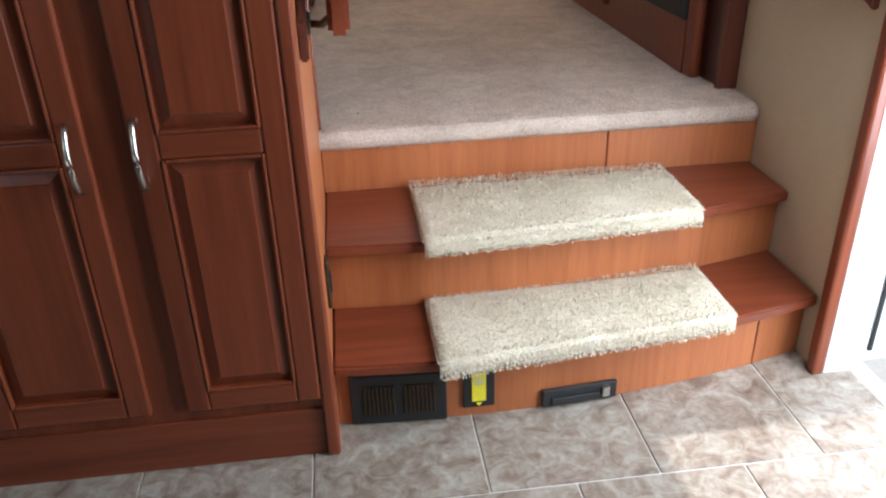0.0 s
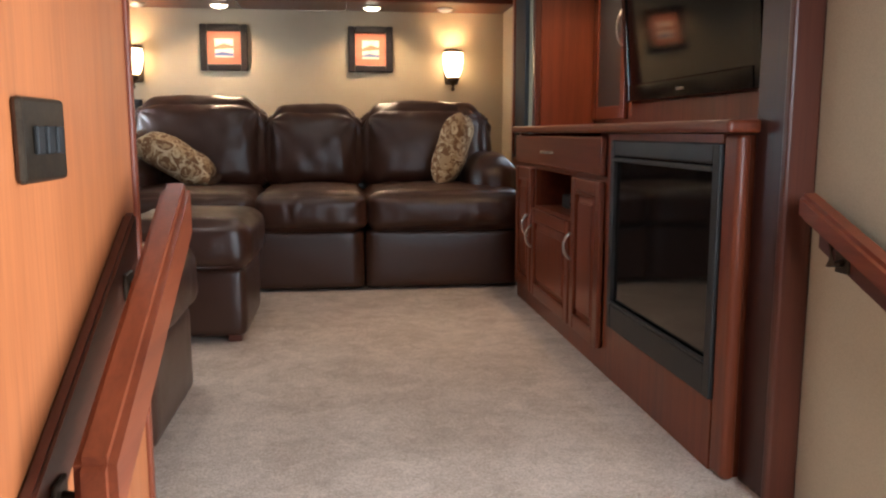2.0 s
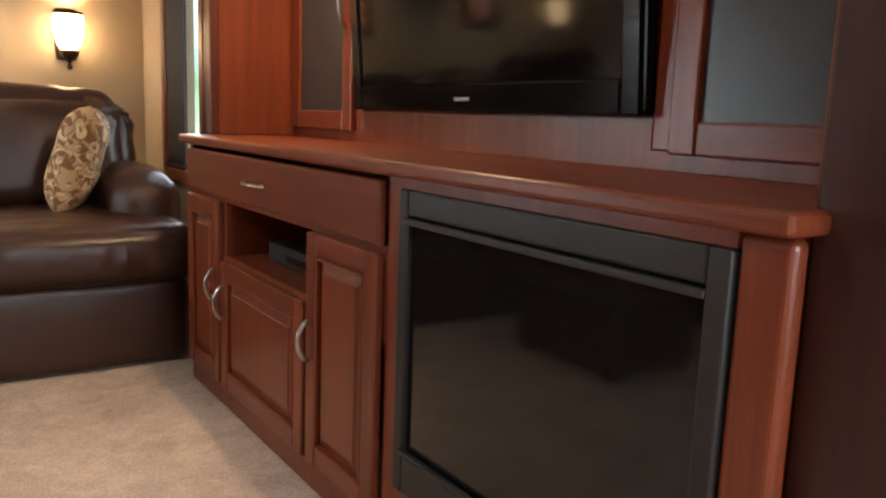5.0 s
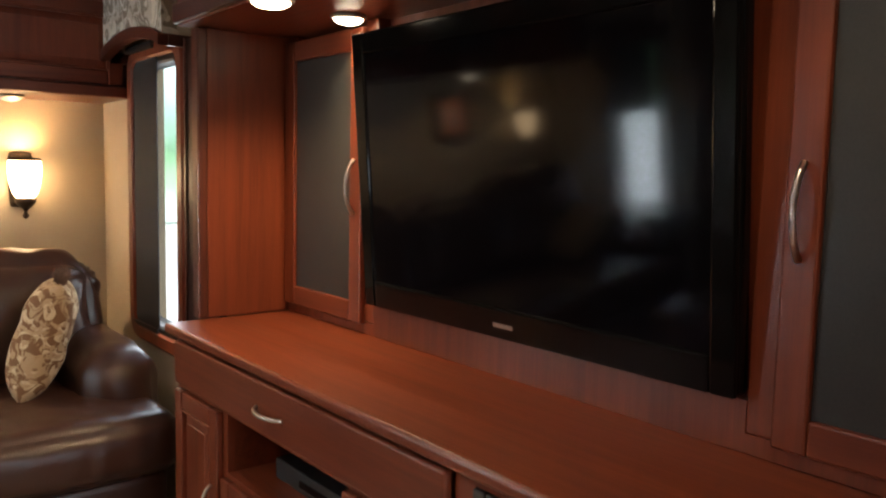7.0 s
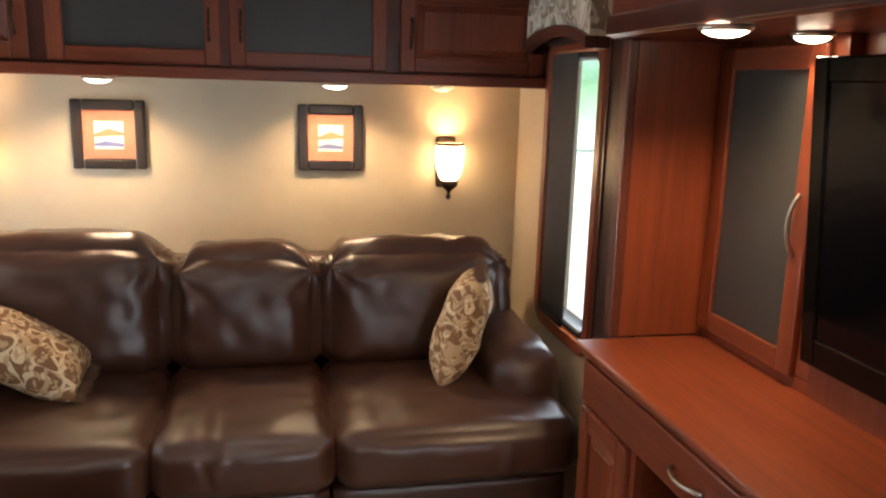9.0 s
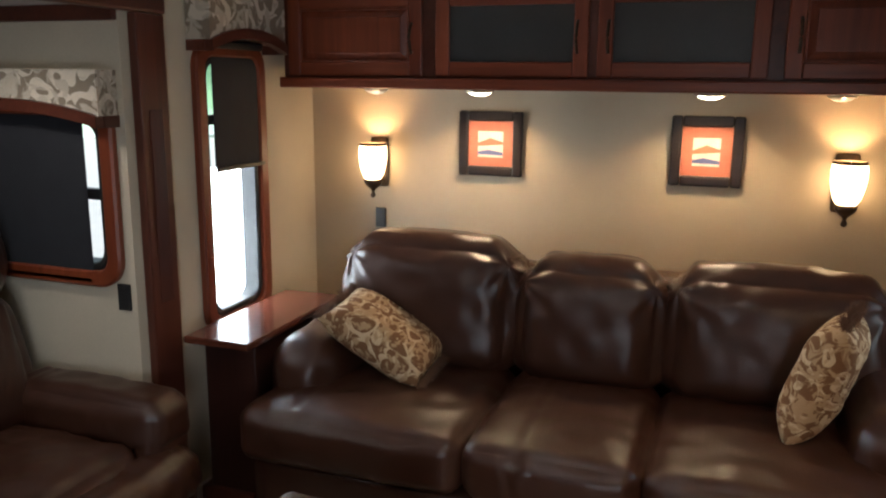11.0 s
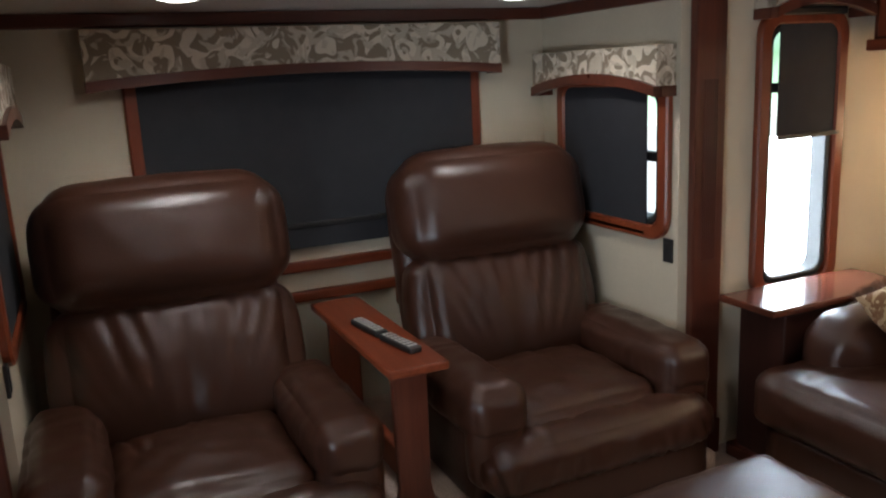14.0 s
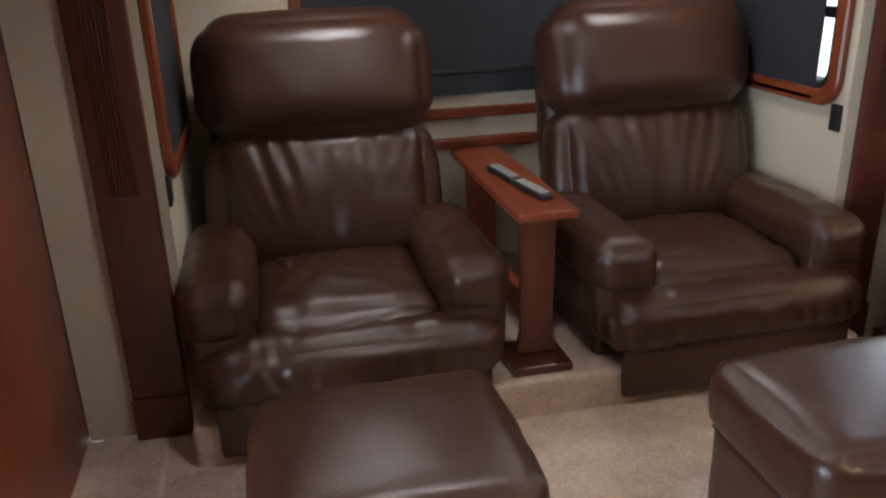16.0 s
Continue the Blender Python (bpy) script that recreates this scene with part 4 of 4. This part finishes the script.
window("window_slim", "x", 1.56, -1, 4.88, 5.34, 1.20, 2.20, "slim window in cherry frame, shade nearly drawn")
shade("x", 1.56, -1, 5.085, 5.37, 1.21, 2.26, "dark roller shade nearly drawn")
valance("x", 1.56, -1, 4.80, 5.44, TOP - 0.01, 2.24, 0.05, 0.10, "scroll-patterned fabric valance over the slim window")
window("window_wide", "x", -1.9, 1, 2.86, 4.18, 1.47, 2.10, "wide window in cherry frame with shade drawn")
shade("x", -1.9, 1, 2.85, 4.19, 1.402, 2.12, "dark roller shade fully drawn over its window", 0.013, 1.50)
valance("x", -1.9, 1, 2.69, 4.30, 2.262, 2.092, 0.035, 0.10, "long scroll-patterned fabric valance with arched wood band")
window("window_end", "y", 4.57, -1, -1.70, -1.09, 1.47, 1.98, "small window in cherry frame with shade drawn", 1.72)
shade("y", 4.57, -1, -1.74, -1.155, 1.44, 2.03, "dark roller shade drawn short of the frame")
valance("y", 4.57, -1, -1.84, -1.02, 2.125, 1.985, 0.05, 0.09, "scroll-patterned fabric valance over the small window")
window("window_near", "y", 2.38, 1, -1.72, -1.10, 1.40, 2.0, "small window in cherry frame with shade drawn", 1.68)
shade("y", 2.38, 1, -1.76, -1.17, 1.37, 2.05, "dark roller shade drawn short of the frame")
valance("y", 2.38, 1, -1.80, -1.05, 2.15, 1.99, 0.04, 0.09, "scroll-patterned fabric valance over the small window")
# Frame of the assumed kitchen window, out of view.
t = thing("assumed_kitchen_window", (-1.95, -0.6, 1.1), "assumed unseen kitchen window round the fill light", "window")
part("frame", boxes(((-1.93, -1.34, 1.06), (-1.885, -1.30, 1.99)), ((-1.93, 0.10, 1.06), (-1.885, 0.14, 1.99)), ((-1.93, -1.30, 1.06), (-1.885, 0.10, 1.10)), ((-1.93, -1.30, 1.95), (-1.885, 0.10, 1.99))), wood_z, t)

# wood rack under the wide window
t = thing("wall_rack", (-1.87, 3.5, 1.2), "cherry rails on the wall between the recliners", "rack")
for z in (1.20, 1.325):
    part("rail", box((-1.899, 3.20, z - 0.022), (-1.865, 3.86, z + 0.022), 0.008), wood_y, t)
for y in (3.18, 3.80):
    part("upright", box((-1.899, y, 1.10), (-1.86, y + 0.045, 1.44), 0.008), wood_z, t)


# ---- seating ----
def folds(bm, seed, count, deep, along="y", wide=0.009):
    """Presses narrow creases across a stuffed shape."""
    rng = random.Random(seed)
    k = "xyz".index(along)
    bm.normal_update()
    lo, hi = min(v.co[k] for v in bm.verts), max(v.co[k] for v in bm.verts)
    mid = sum((v.co for v in bm.verts), Vector()) / len(bm.verts)
    lines = [(rng.uniform(lo + 0.04, hi - 0.04), rng.uniform(-0.5, 0.5), rng.uniform(0.4, 1.0), rng.uniform(-0.05, 0.05), rng.uniform(0.05, 0.12)) for _ in range(count)]
    moves = []
    for v in bm.verts:
        d = 0.0
        for c, slant, amp, off, reach in lines:
            w = (v.co.z - mid.z) + (v.co.x - mid.x) * 0.6
            u = (v.co[k] - c - slant * w) / wide
            if abs(u) < 4:
                d += amp * (0.55 * math.exp(-(abs(u) - 1.8) ** 2) - math.exp(-u * u)) * math.exp(-((w - off) / reach) ** 2)
        moves.append(deep * d)
    for v, d in zip(bm.verts, moves):
        v.co += v.normal * d
    return bm


def pinch(bm, corners, deep, reach=0.12, rays=9):
    """Gathers of leather that spread from the seams at the given corners."""
    bm.normal_update()
    for v in bm.verts:
        for cx, cz in corners:
            r, a = math.hypot(v.co.x - cx, v.co.z - cz), math.atan2(v.co.z - cz, v.co.x - cx)
            v.co += v.normal * deep * math.sin(a * rays + 2.0 * noise.noise((cx * 3, r * 8, cz))) * math.exp(-((r - 0.06) / reach) ** 2)
    return bm


def sofa():
    t = thing("sofa", (0.39, 5.1, F), "dark brown three-seat leather sofa with loose cushions", "sofa")
    for x0, x1, s in ((-0.60, 0.645, 1), (0.652, 1.40, 2)):
        part("base", soft_box((x0, 4.60, F + 0.012), (x1, 5.55, 0.87), 0.022, 0.006, 14, 0.002, s), leather, t)
    for x0, x1, s in ((-0.64, 0.125, 3), (0.135, 0.655, 4), (0.665, 1.43, 5)):
        c = part("seat_cushion", folds(soft_box((x0, 4.565, 0.865), (x1, 5.30, 1.055), 0.055, 0.022, 40, 0.006, s), s, 7, 0.004, "x", 0.014), leather, t)
        part("piping", tube([(x0 + 0.05, 4.571, 0.99), ((x0 + x1) / 2, 4.553, 0.995), (x1 - 0.05, 4.571, 0.99)], 0.004, 6), leather, c)
    for x0, x1, s, z in ((-0.56, 0.125, 6, 1.52), (0.13, 0.655, 7, 1.475), (0.66, 1.36, 8, 1.49)):
        bm = soft_box((x0, 5.14, 1.02), (x1, 5.44, z), 0.115, 0.035, 40, 0.008, s)
        pinch(bm, ((x0 + 0.03, z - 0.07), (x1 - 0.03, z - 0.07)), 0.0045)
        part("back_cushion", turned(bm, about(((x0 + x1) / 2, 5.2, 1.02), -7)), leather, t)
    part("back_frame", soft_box((-0.58, 5.40, 0.80), (1.38, 5.60, 1.40), 0.06, 0.01, 12, 0.003, 9), leather, t)
    for x0, x1, s in ((-0.66, -0.42, 10), (1.21, 1.45, 11)):
        part("arm", soft_box((x0, 4.78, 0.80), (x1, 5.52, 1.215), 0.10, 0.02, 14, 0.008, s), leather, t)
    for x in (-0.55, 1.33):
        part("foot", box((x, 4.70, F), (x + 0.06, 4.76, F + 0.02), 0.004), dark_wood, t)


sofa()


def pillow(place, along, across, length, width, label):
    """A stuffed cushion with a fringe; along and across are the ways of its sides."""
    t = thing("throw_pillow", place, label, "pillow", "throw pillows")
    ex = Vector(along).normalized()
    ey = Vector(across).cross(ex).normalized()
    ez = ex.cross(ey)
    m = Matrix.Translation(place) @ Matrix((ex, ey, ez)).transposed().to_4x4()
    bm = bmesh.new()
    n = 26
    for side in (1, -1):
        grid = []
        for i in range(n + 1):
            row = []
            for j in range(n + 1):
                u, w = 2 * i / n - 1, 2 * j / n - 1
                puff = ((1 - u ** 4) * (1 - w ** 4)) ** 0.6
                waist = 1 - 0.05 * (1 - w * w) * abs(u) - 0.05 * (1 - u * u) * abs(w)
                dent = 0.010 * noise.noise((u * 2.3, w * 2.3, side)) * puff
                row.append(bm.verts.new((length / 2 * u * waist, side * 0.08 * puff + dent, width / 2 * w * waist)))
            grid.append(row)
        for i in range(n):
            for j in range(n):
                bm.faces.new((grid[i][j], grid[i + 1][j], grid[i + 1][j + 1], grid[i][j + 1]))
    bmesh.ops.remove_doubles(bm, verts=bm.verts, dist=0.0005)
    finish(bm, True)
    part("cover", turned(bm, m), pillow_fabric, t)
    for end in (-1, 1):
        spots = []
        rng = random.Random(int(length * 1000) + end)
        for _ in range(900):
            w = rng.uniform(-1, 1)
            spots.append((m @ Vector((end * (length / 2 - 0.006), rng.gauss(0, 0.006), width / 2 * w * 0.97)), m.to_3x3() @ Vector((end, rng.gauss(0, 0.4), 0.1))))
        tufts("fringe", spots, fringe_mat, t, 0.035, int(length * 100) + end)


pillow((-0.30, 5.02, 1.205), (0.86, 0.05, -0.50), (0.05, 1.0, 0.10), 0.42, 0.31, "patterned throw pillow with brown fringe lying on the sofa")
pillow((1.13, 5.0, 1.25), (0.30, -0.06, 0.95), (-0.25, -0.95, 0.05), 0.40, 0.30, "patterned throw pillow with brown fringe propped on the sofa arm")


def ottoman(x0, y0, x1, y1, label):
    t = thing("ottoman", ((x0 + x1) / 2, (y0 + y1) / 2, F), label, "ottoman", "leather ottomans")
    part("body", soft_box((x0 + 0.02, y0 + 0.02, F + 0.02), (x1 - 0.02, y1 - 0.02, 0.85), 0.025, 0.004, 12, 0.002, x0), leather, t)
    lid = part("top", soft_box((x0, y0, 0.84), (x1, y1, 1.025), 0.05, 0.018, 16, 0.005, y0), leather, t)
    part("piping", tube([(x0 + 0.055, y0 + 0.004, 0.857), (x1 - 0.055, y0 + 0.004, 0.857)], 0.004, 6), leather, lid)
    for x in (x0 + 0.04, x1 - 0.09):
        for y in (y0 + 0.04, y1 - 0.09):
            part("foot", box((x, y, F), (x + 0.05, y + 0.05, F + 0.025), 0.004), dark_wood, t)


ottoman(-0.255, 3.66, 0.205, 4.235, "dark brown leather ottoman before the sofa")
ottoman(-0.37, 2.58, 0.118, 3.135, "dark brown leather ottoman before a recliner")


def pleated(a, b, seed):
    """The gathered lower back of a recliner: folds fan out from the foot to the seam under the head pillow."""
    bm = soft_box(a, b, 0.085, 0.05, 46, 0.003, seed)
    ym, w = (a[1] + b[1]) / 2, (b[1] - a[1]) / 2
    for v in bm.verts:
        if v.co.x > (a[0] + b[0]) / 2:
            s = max(0.0, (v.co.z - a[2]) / (b[2] - a[2]))
            u = (v.co.y - ym) / w
            fan = u / (0.40 + 0.60 * s)
            wav = fan * 14 + 1.6 * noise.noise((u * 2.2, s * 2.0, seed))
            fold = 1 - abs(math.sin(wav)) ** 0.6
            some = 0.35 + 0.65 * max(0.0, noise.noise((fan * 3.1, seed * 2, 0.4)) + 0.45)
            v.co.x -= 0.034 * fold * some * s ** 1.2 * max(0.0, 1 - u * u) ** 0.5
            v.co.x -= 0.034 * math.exp(-(u / 0.045) ** 2) * (1 - 0.55 * s)
    return bm


def recliner(ym):
    t = thing("recliner", (-1.3, ym, SLIDE), "brown leather recliner with a pillow back and padded arms", "armchair", "recliners")
    b = SLIDE
    k = int(ym * 100)
    part("base", soft_box((-1.62, ym - 0.36, b), (-0.86, ym + 0.36, 0.86), 0.03, 0.004, 10, 0.002, ym), leather, t)
    part("seat", folds(soft_box((-1.40, ym - 0.285, 0.80), (-0.84, ym + 0.285, 0.985), 0.07, 0.03, 44, 0.008, ym + 1), k + 1, 9, 0.006, "y", 0.011), leather, t)
    part("footrest", folds(soft_box((-0.90, ym - 0.44, 0.745), (-0.722, ym + 0.44, 0.935), 0.075, 0.010, 56, 0.008, ym + 2), k + 2, 20, 0.008, "y", 0.012), leather, t)
    part("skirt", soft_box((-0.768, ym - 0.40, 0.605), (-0.735, ym + 0.40, 0.79), 0.016, 0.004, 12, 0.002, ym + 3), leather, t)
    for s in (-1, 1):
        y0, y1 = sorted((ym + s * 0.268, ym + s * 0.478))
        part("arm", folds(soft_box((-1.42, y0, 0.93), (-0.79, y1, 1.11), 0.062, 0.012, 40, 0.006, ym + 4 + s), k + 5 + s, 7, 0.006, "x", 0.012), leather, t)
        part("arm_front", soft_box((-0.90, y0 + 0.012, 0.775), (-0.80, y1 - 0.012, 1.05), 0.04, 0.008, 14, 0.004, ym + 12 + s), leather, t)
        part("arm_side", soft_box((-1.55, y0 + 0.02, b), (-0.855, y1 - 0.02, 0.97), 0.03, 0.004, 8, 0.002, ym + 6 + s), leather, t)
    lean = about((-1.36, ym, 0.95), 0, -14)
    part("back_shell", turned(soft_box((-1.62, ym - 0.37, 0.86), (-1.46, ym + 0.37, 1.72), 0.07, 0.01, 10, 0.003, ym + 9), lean), leather, t)
    part("lower_back", turned(pleated((-1.52, ym - 0.365, 0.92), (-1.30, ym + 0.365, 1.42), ym), lean), leather, t, "gathered leather lower back")
    part("head_pillow", turned(soft_box((-1.56, ym - 0.39, 1.372), (-1.245, ym + 0.39, 1.79), 0.13, 0.02, 24, 0.003, ym + 10), lean), leather, t)


recliner(2.86)
recliner(4.09)

# slim table between the recliners
t = thing("side_table", (-1.2, 3.45, F), "narrow cherry table between the recliners", "table")
part("top", box((-1.62, 3.352, 1.215), (-0.785, 3.542, 1.242), 0.007, 3), wood_x, t)
# Trim's darker wood on this panel paints in the shade of its outward face.
part("front_panel", prism([(3.372, 1.214), (3.522, 1.214), (3.505, 1.17), (3.50, 0.82), (3.515, 0.74), (3.38, 0.74), (3.395, 0.82), (3.39, 1.17)], "x", -0.90, -0.875, 0.004), dark_wood, t)
part("foot", box((-1.0, 3.35, SLIDE), (-0.80, 3.545, SLIDE + 0.030), 0.008), dark_wood_y, t)
part("rear_panel", box((-1.55, 3.39, SLIDE), (-1.525, 3.505, 1.214), 0.004), wood_z, t)
part("lower_rail", box((-1.524, 3.43, 0.80), (-0.901, 3.465, 0.90), 0.006), wood_x, t)
for k, (xm, ym2, rot) in enumerate(((-1.19, 3.435, 8), (-0.985, 3.465, 10))):
    t = thing("remote_control", (xm, ym2, 1.243), "black remote control lying on the slim table", "remote control", "remote controls")
    m = about((xm, ym2, 1.243), 0, 0, rot)
    part("case", turned(box((xm - 0.095, ym2 - 0.022, 1.2425), (xm + 0.095, ym2 + 0.022, 1.262), 0.006, 3), m), black_plastic, t)
    for i in range(7):
        for j in range(3):
            part("button", turned(box((xm - 0.08 + 0.024 * i, ym2 - 0.016 + 0.012 * j, 1.261), (xm - 0.068 + 0.024 * i, ym2 - 0.009 + 0.012 * j, 1.2645), 0), m), grey_print, t)

# end table beside the sofa
t = thing("end_table", (-0.83, 5.03, F), "dark end table between sofa and window", "table")
part("top", box((-0.93, 4.70, 1.195), (-0.665, 5.40, 1.222), 0.008, 3), wood(  "glossy_table_top", "y", (0.06, 0.018, 0.011), (0.12, 0.034, 0.018), 0.16), t, "glossy cherry top")
# Body coloured near black for the shade on its front.
part("body", box((-0.90, 4.78, F + 0.05), (-0.69, 5.36, 1.194), 0.006), near_black, t)
part("plinth", box((-0.93, 4.76, F), (-0.71, 5.34, F + 0.051), 0.004), dark_wood, t)


# ---- wall fittings ----
def sconce(x):
    y, z = BACK, 1.59
    cy = y - 0.085
    t = thing("wall_sconce", (x, y, z), "lit glass wall sconce on a dark bronze bracket", "lamp", "wall sconces")
    part("backplate", soft_box((x - 0.042, y - 0.016, z + 0.045), (x + 0.042, y - 0.001, z + 0.262), 0.016, 0.003, 10, 0), bronze, t)
    part("arm", tube([(x, y - 0.016, z + 0.075), (x, y - 0.045, z + 0.055), (x, cy + 0.012, z + 0.055)], 0.009), bronze, t)
    part("cup", lathe([(0.003, 0.0), (0.010, 0.006), (0.012, 0.014), (0.006, 0.026), (0.010, 0.038), (0.028, 0.052), (0.038, 0.066), (0.040, 0.080), (0.034, 0.084)], (x, cy, z)), bronze, t)
    part("glass_shade", lathe([(0.030, 0.080), (0.044, 0.100), (0.055, 0.135), (0.061, 0.175), (0.062, 0.205), (0.058, 0.232), (0.055, 0.234), (0.058, 0.205), (0.057, 0.175), (0.051, 0.137), (0.040, 0.103), (0.027, 0.084)], (x, cy, z), 32, False), shade_glow, t, "glowing frosted glass shade")
    part("top_band", lathe([(0.0585, 0.231), (0.0605, 0.232), (0.058, 0.243), (0.055, 0.243)], (x, cy, z), 28, False), bronze, t)
    lamp("sconce_bulb", "POINT", (x, cy, z + 0.175), 8.5, WARM, 0.02)


sconce(-0.662)
sconce(1.232)


def picture(x0, x1, z0, z1):
    y = BACK
    t = thing("framed_picture", ((x0 + x1) / 2, y, z0), "small square landscape print in a dark frame", "picture", "framed pictures")
    w = 0.042
    part("frame", boxes(((x0, y - 0.025, z0), (x0 + w, y - 0.002, z1), 0.008), ((x1 - w, y - 0.025, z0), (x1, y - 0.002, z1), 0.008), ((x0 + w, y - 0.024, z0), (x1 - w, y - 0.002, z0 + w), 0.008), ((x0 + w, y - 0.024, z1 - w), (x1 - w, y - 0.002, z1), 0.008)), plain("black_brown_frame", (0.018, 0.012, 0.010), 0.4), t)
    part("mat_board", box((x0 + w, y - 0.012, z0 + w), (x1 - w, y - 0.004, z1 - w)), mat_board, t)
    a0, a1, b0, b1 = x0 + 0.085, x1 - 0.085, z0 + 0.08, z1 - 0.085
    art = part("print", box((a0, y - 0.0145, b0), (a1, y - 0.0122, b1)), two_tone("pale_print", (0.55, 0.42, 0.36), (0.75, 0.66, 0.58), 14, 0.6), t, "pale landscape print")
    hw = b1 - b0
    blue, sand = plain("blue_wash", (0.10, 0.12, 0.28), 0.6), plain("sienna_wash", (0.45, 0.14, 0.07), 0.6)
    part("hill", prism([(a0, b0 + hw * 0.55), (a0 + (a1 - a0) * 0.5, b0 + hw * 0.75), (a1, b0 + hw * 0.6), (a1, b0 + hw * 0.5), (a0, b0 + hw * 0.42)], "y", y - 0.0155, y - 0.0146), sand, art)
    part("water", prism([(a0, b0 + hw * 0.1), (a1, b0 + hw * 0.08), (a1, b0 + hw * 0.2), (a0 + (a1 - a0) * 0.4, b0 + hw * 0.3), (a0, b0 + hw * 0.2)], "y", y - 0.0155, y - 0.0146), blue, art)


picture(-0.285, -0.005, 1.705, 1.98)
picture(0.595, 0.868, 1.705, 1.98)


def outlet(place, axis, out):
    t = thing("wall_outlet", place, "small black outlet on the papered wall", "outlet", "wall outlets")
    x, y, z = place
    if axis == "y":
        part("plate", box((x - 0.025, min(y, y + out * 0.010), z - 0.045), (x + 0.025, max(y, y + out * 0.010), z + 0.045), 0.003), black_plastic, t)
        part("socket", box((x - 0.013, min(y + out * 0.010, y + out * 0.013), z - 0.03), (x + 0.013, max(y + out * 0.010, y + out * 0.013), z + 0.03), 0.001), black_plastic, t)


outlet((-0.66, BACK - 0.001, 1.49), "y", -1)
outlet((-1.045, 4.569, 1.385), "y", -1)
outlet((-1.06, 2.381, 1.33), "y", 1)


def ceiling_lamp(x, y, z, watts):
    t = thing("ceiling_light", (x, y, z), "round lit ceiling light with a chrome rim, real in the slide-out, added fill elsewhere", "light", "ceiling lights")
    part("rim", lathe([(0.075, 0), (0.085, -0.002), (0.085, -0.012), (0.072, -0.02), (0.066, -0.014)], (x, y, z), 32, False), nickel, t)
    part("lens", lathe([(0.070, -0.004), (0.064, -0.018), (0.035, -0.026), (0.001, -0.028)], (x, y, z), 28), dome_glow, t)
    lamp("ceiling_bulb", "SPOT", (x, y, z - 0.035), watts, (1.0, 0.92, 0.83), 0.05, (x, y + 0.001, z - 1), None, 160)


ceiling_lamp(-1.22, 2.95, SLIDE_TOP, 13)
ceiling_lamp(-1.24, 4.06, SLIDE_TOP, 13)
# Added fill: no fixtures are known on the main ceiling.
ceiling_lamp(0.0, 3.10, TOP, 17)
ceiling_lamp(0.45, 4.10, TOP, 9)

# ---- floor tiles ----
T = 0.385
mesh_full = None
grid_y = [1.262 - T * k for k in range(-1, 9)]
made = {}
for r, y in enumerate(grid_y):
    off = 0.731 if r % 2 == 0 else 0.538
    for c in range(-7, 4):
        x0 = off + T * c
        x1 = x0 + T
        ya, yb = y, y + T
        if r == 0:
            yb = 1.66
        if x1 > 1.55 or x0 < -1.98:
            x0, x1 = max(x0, -1.98), min(x1, 1.55)
        if x1 - x0 < 0.02:
            continue
        key = (round(x1 - x0, 3), round(yb - ya, 3))
        if key not in made:
            bm = box((0.0022, 0.0022, -0.006), (key[0] - 0.0022, key[1] - 0.0022, 0.0), 0.0015, 1)
            me = bpy.data.meshes.new("tile")
            bm.to_mesh(me)
            me.materials.append(tile_mat)
            made[key] = me
        ob = new("tile", made[key])
        ob.parent = floor
        ob.location = (x0, ya, 0.0)
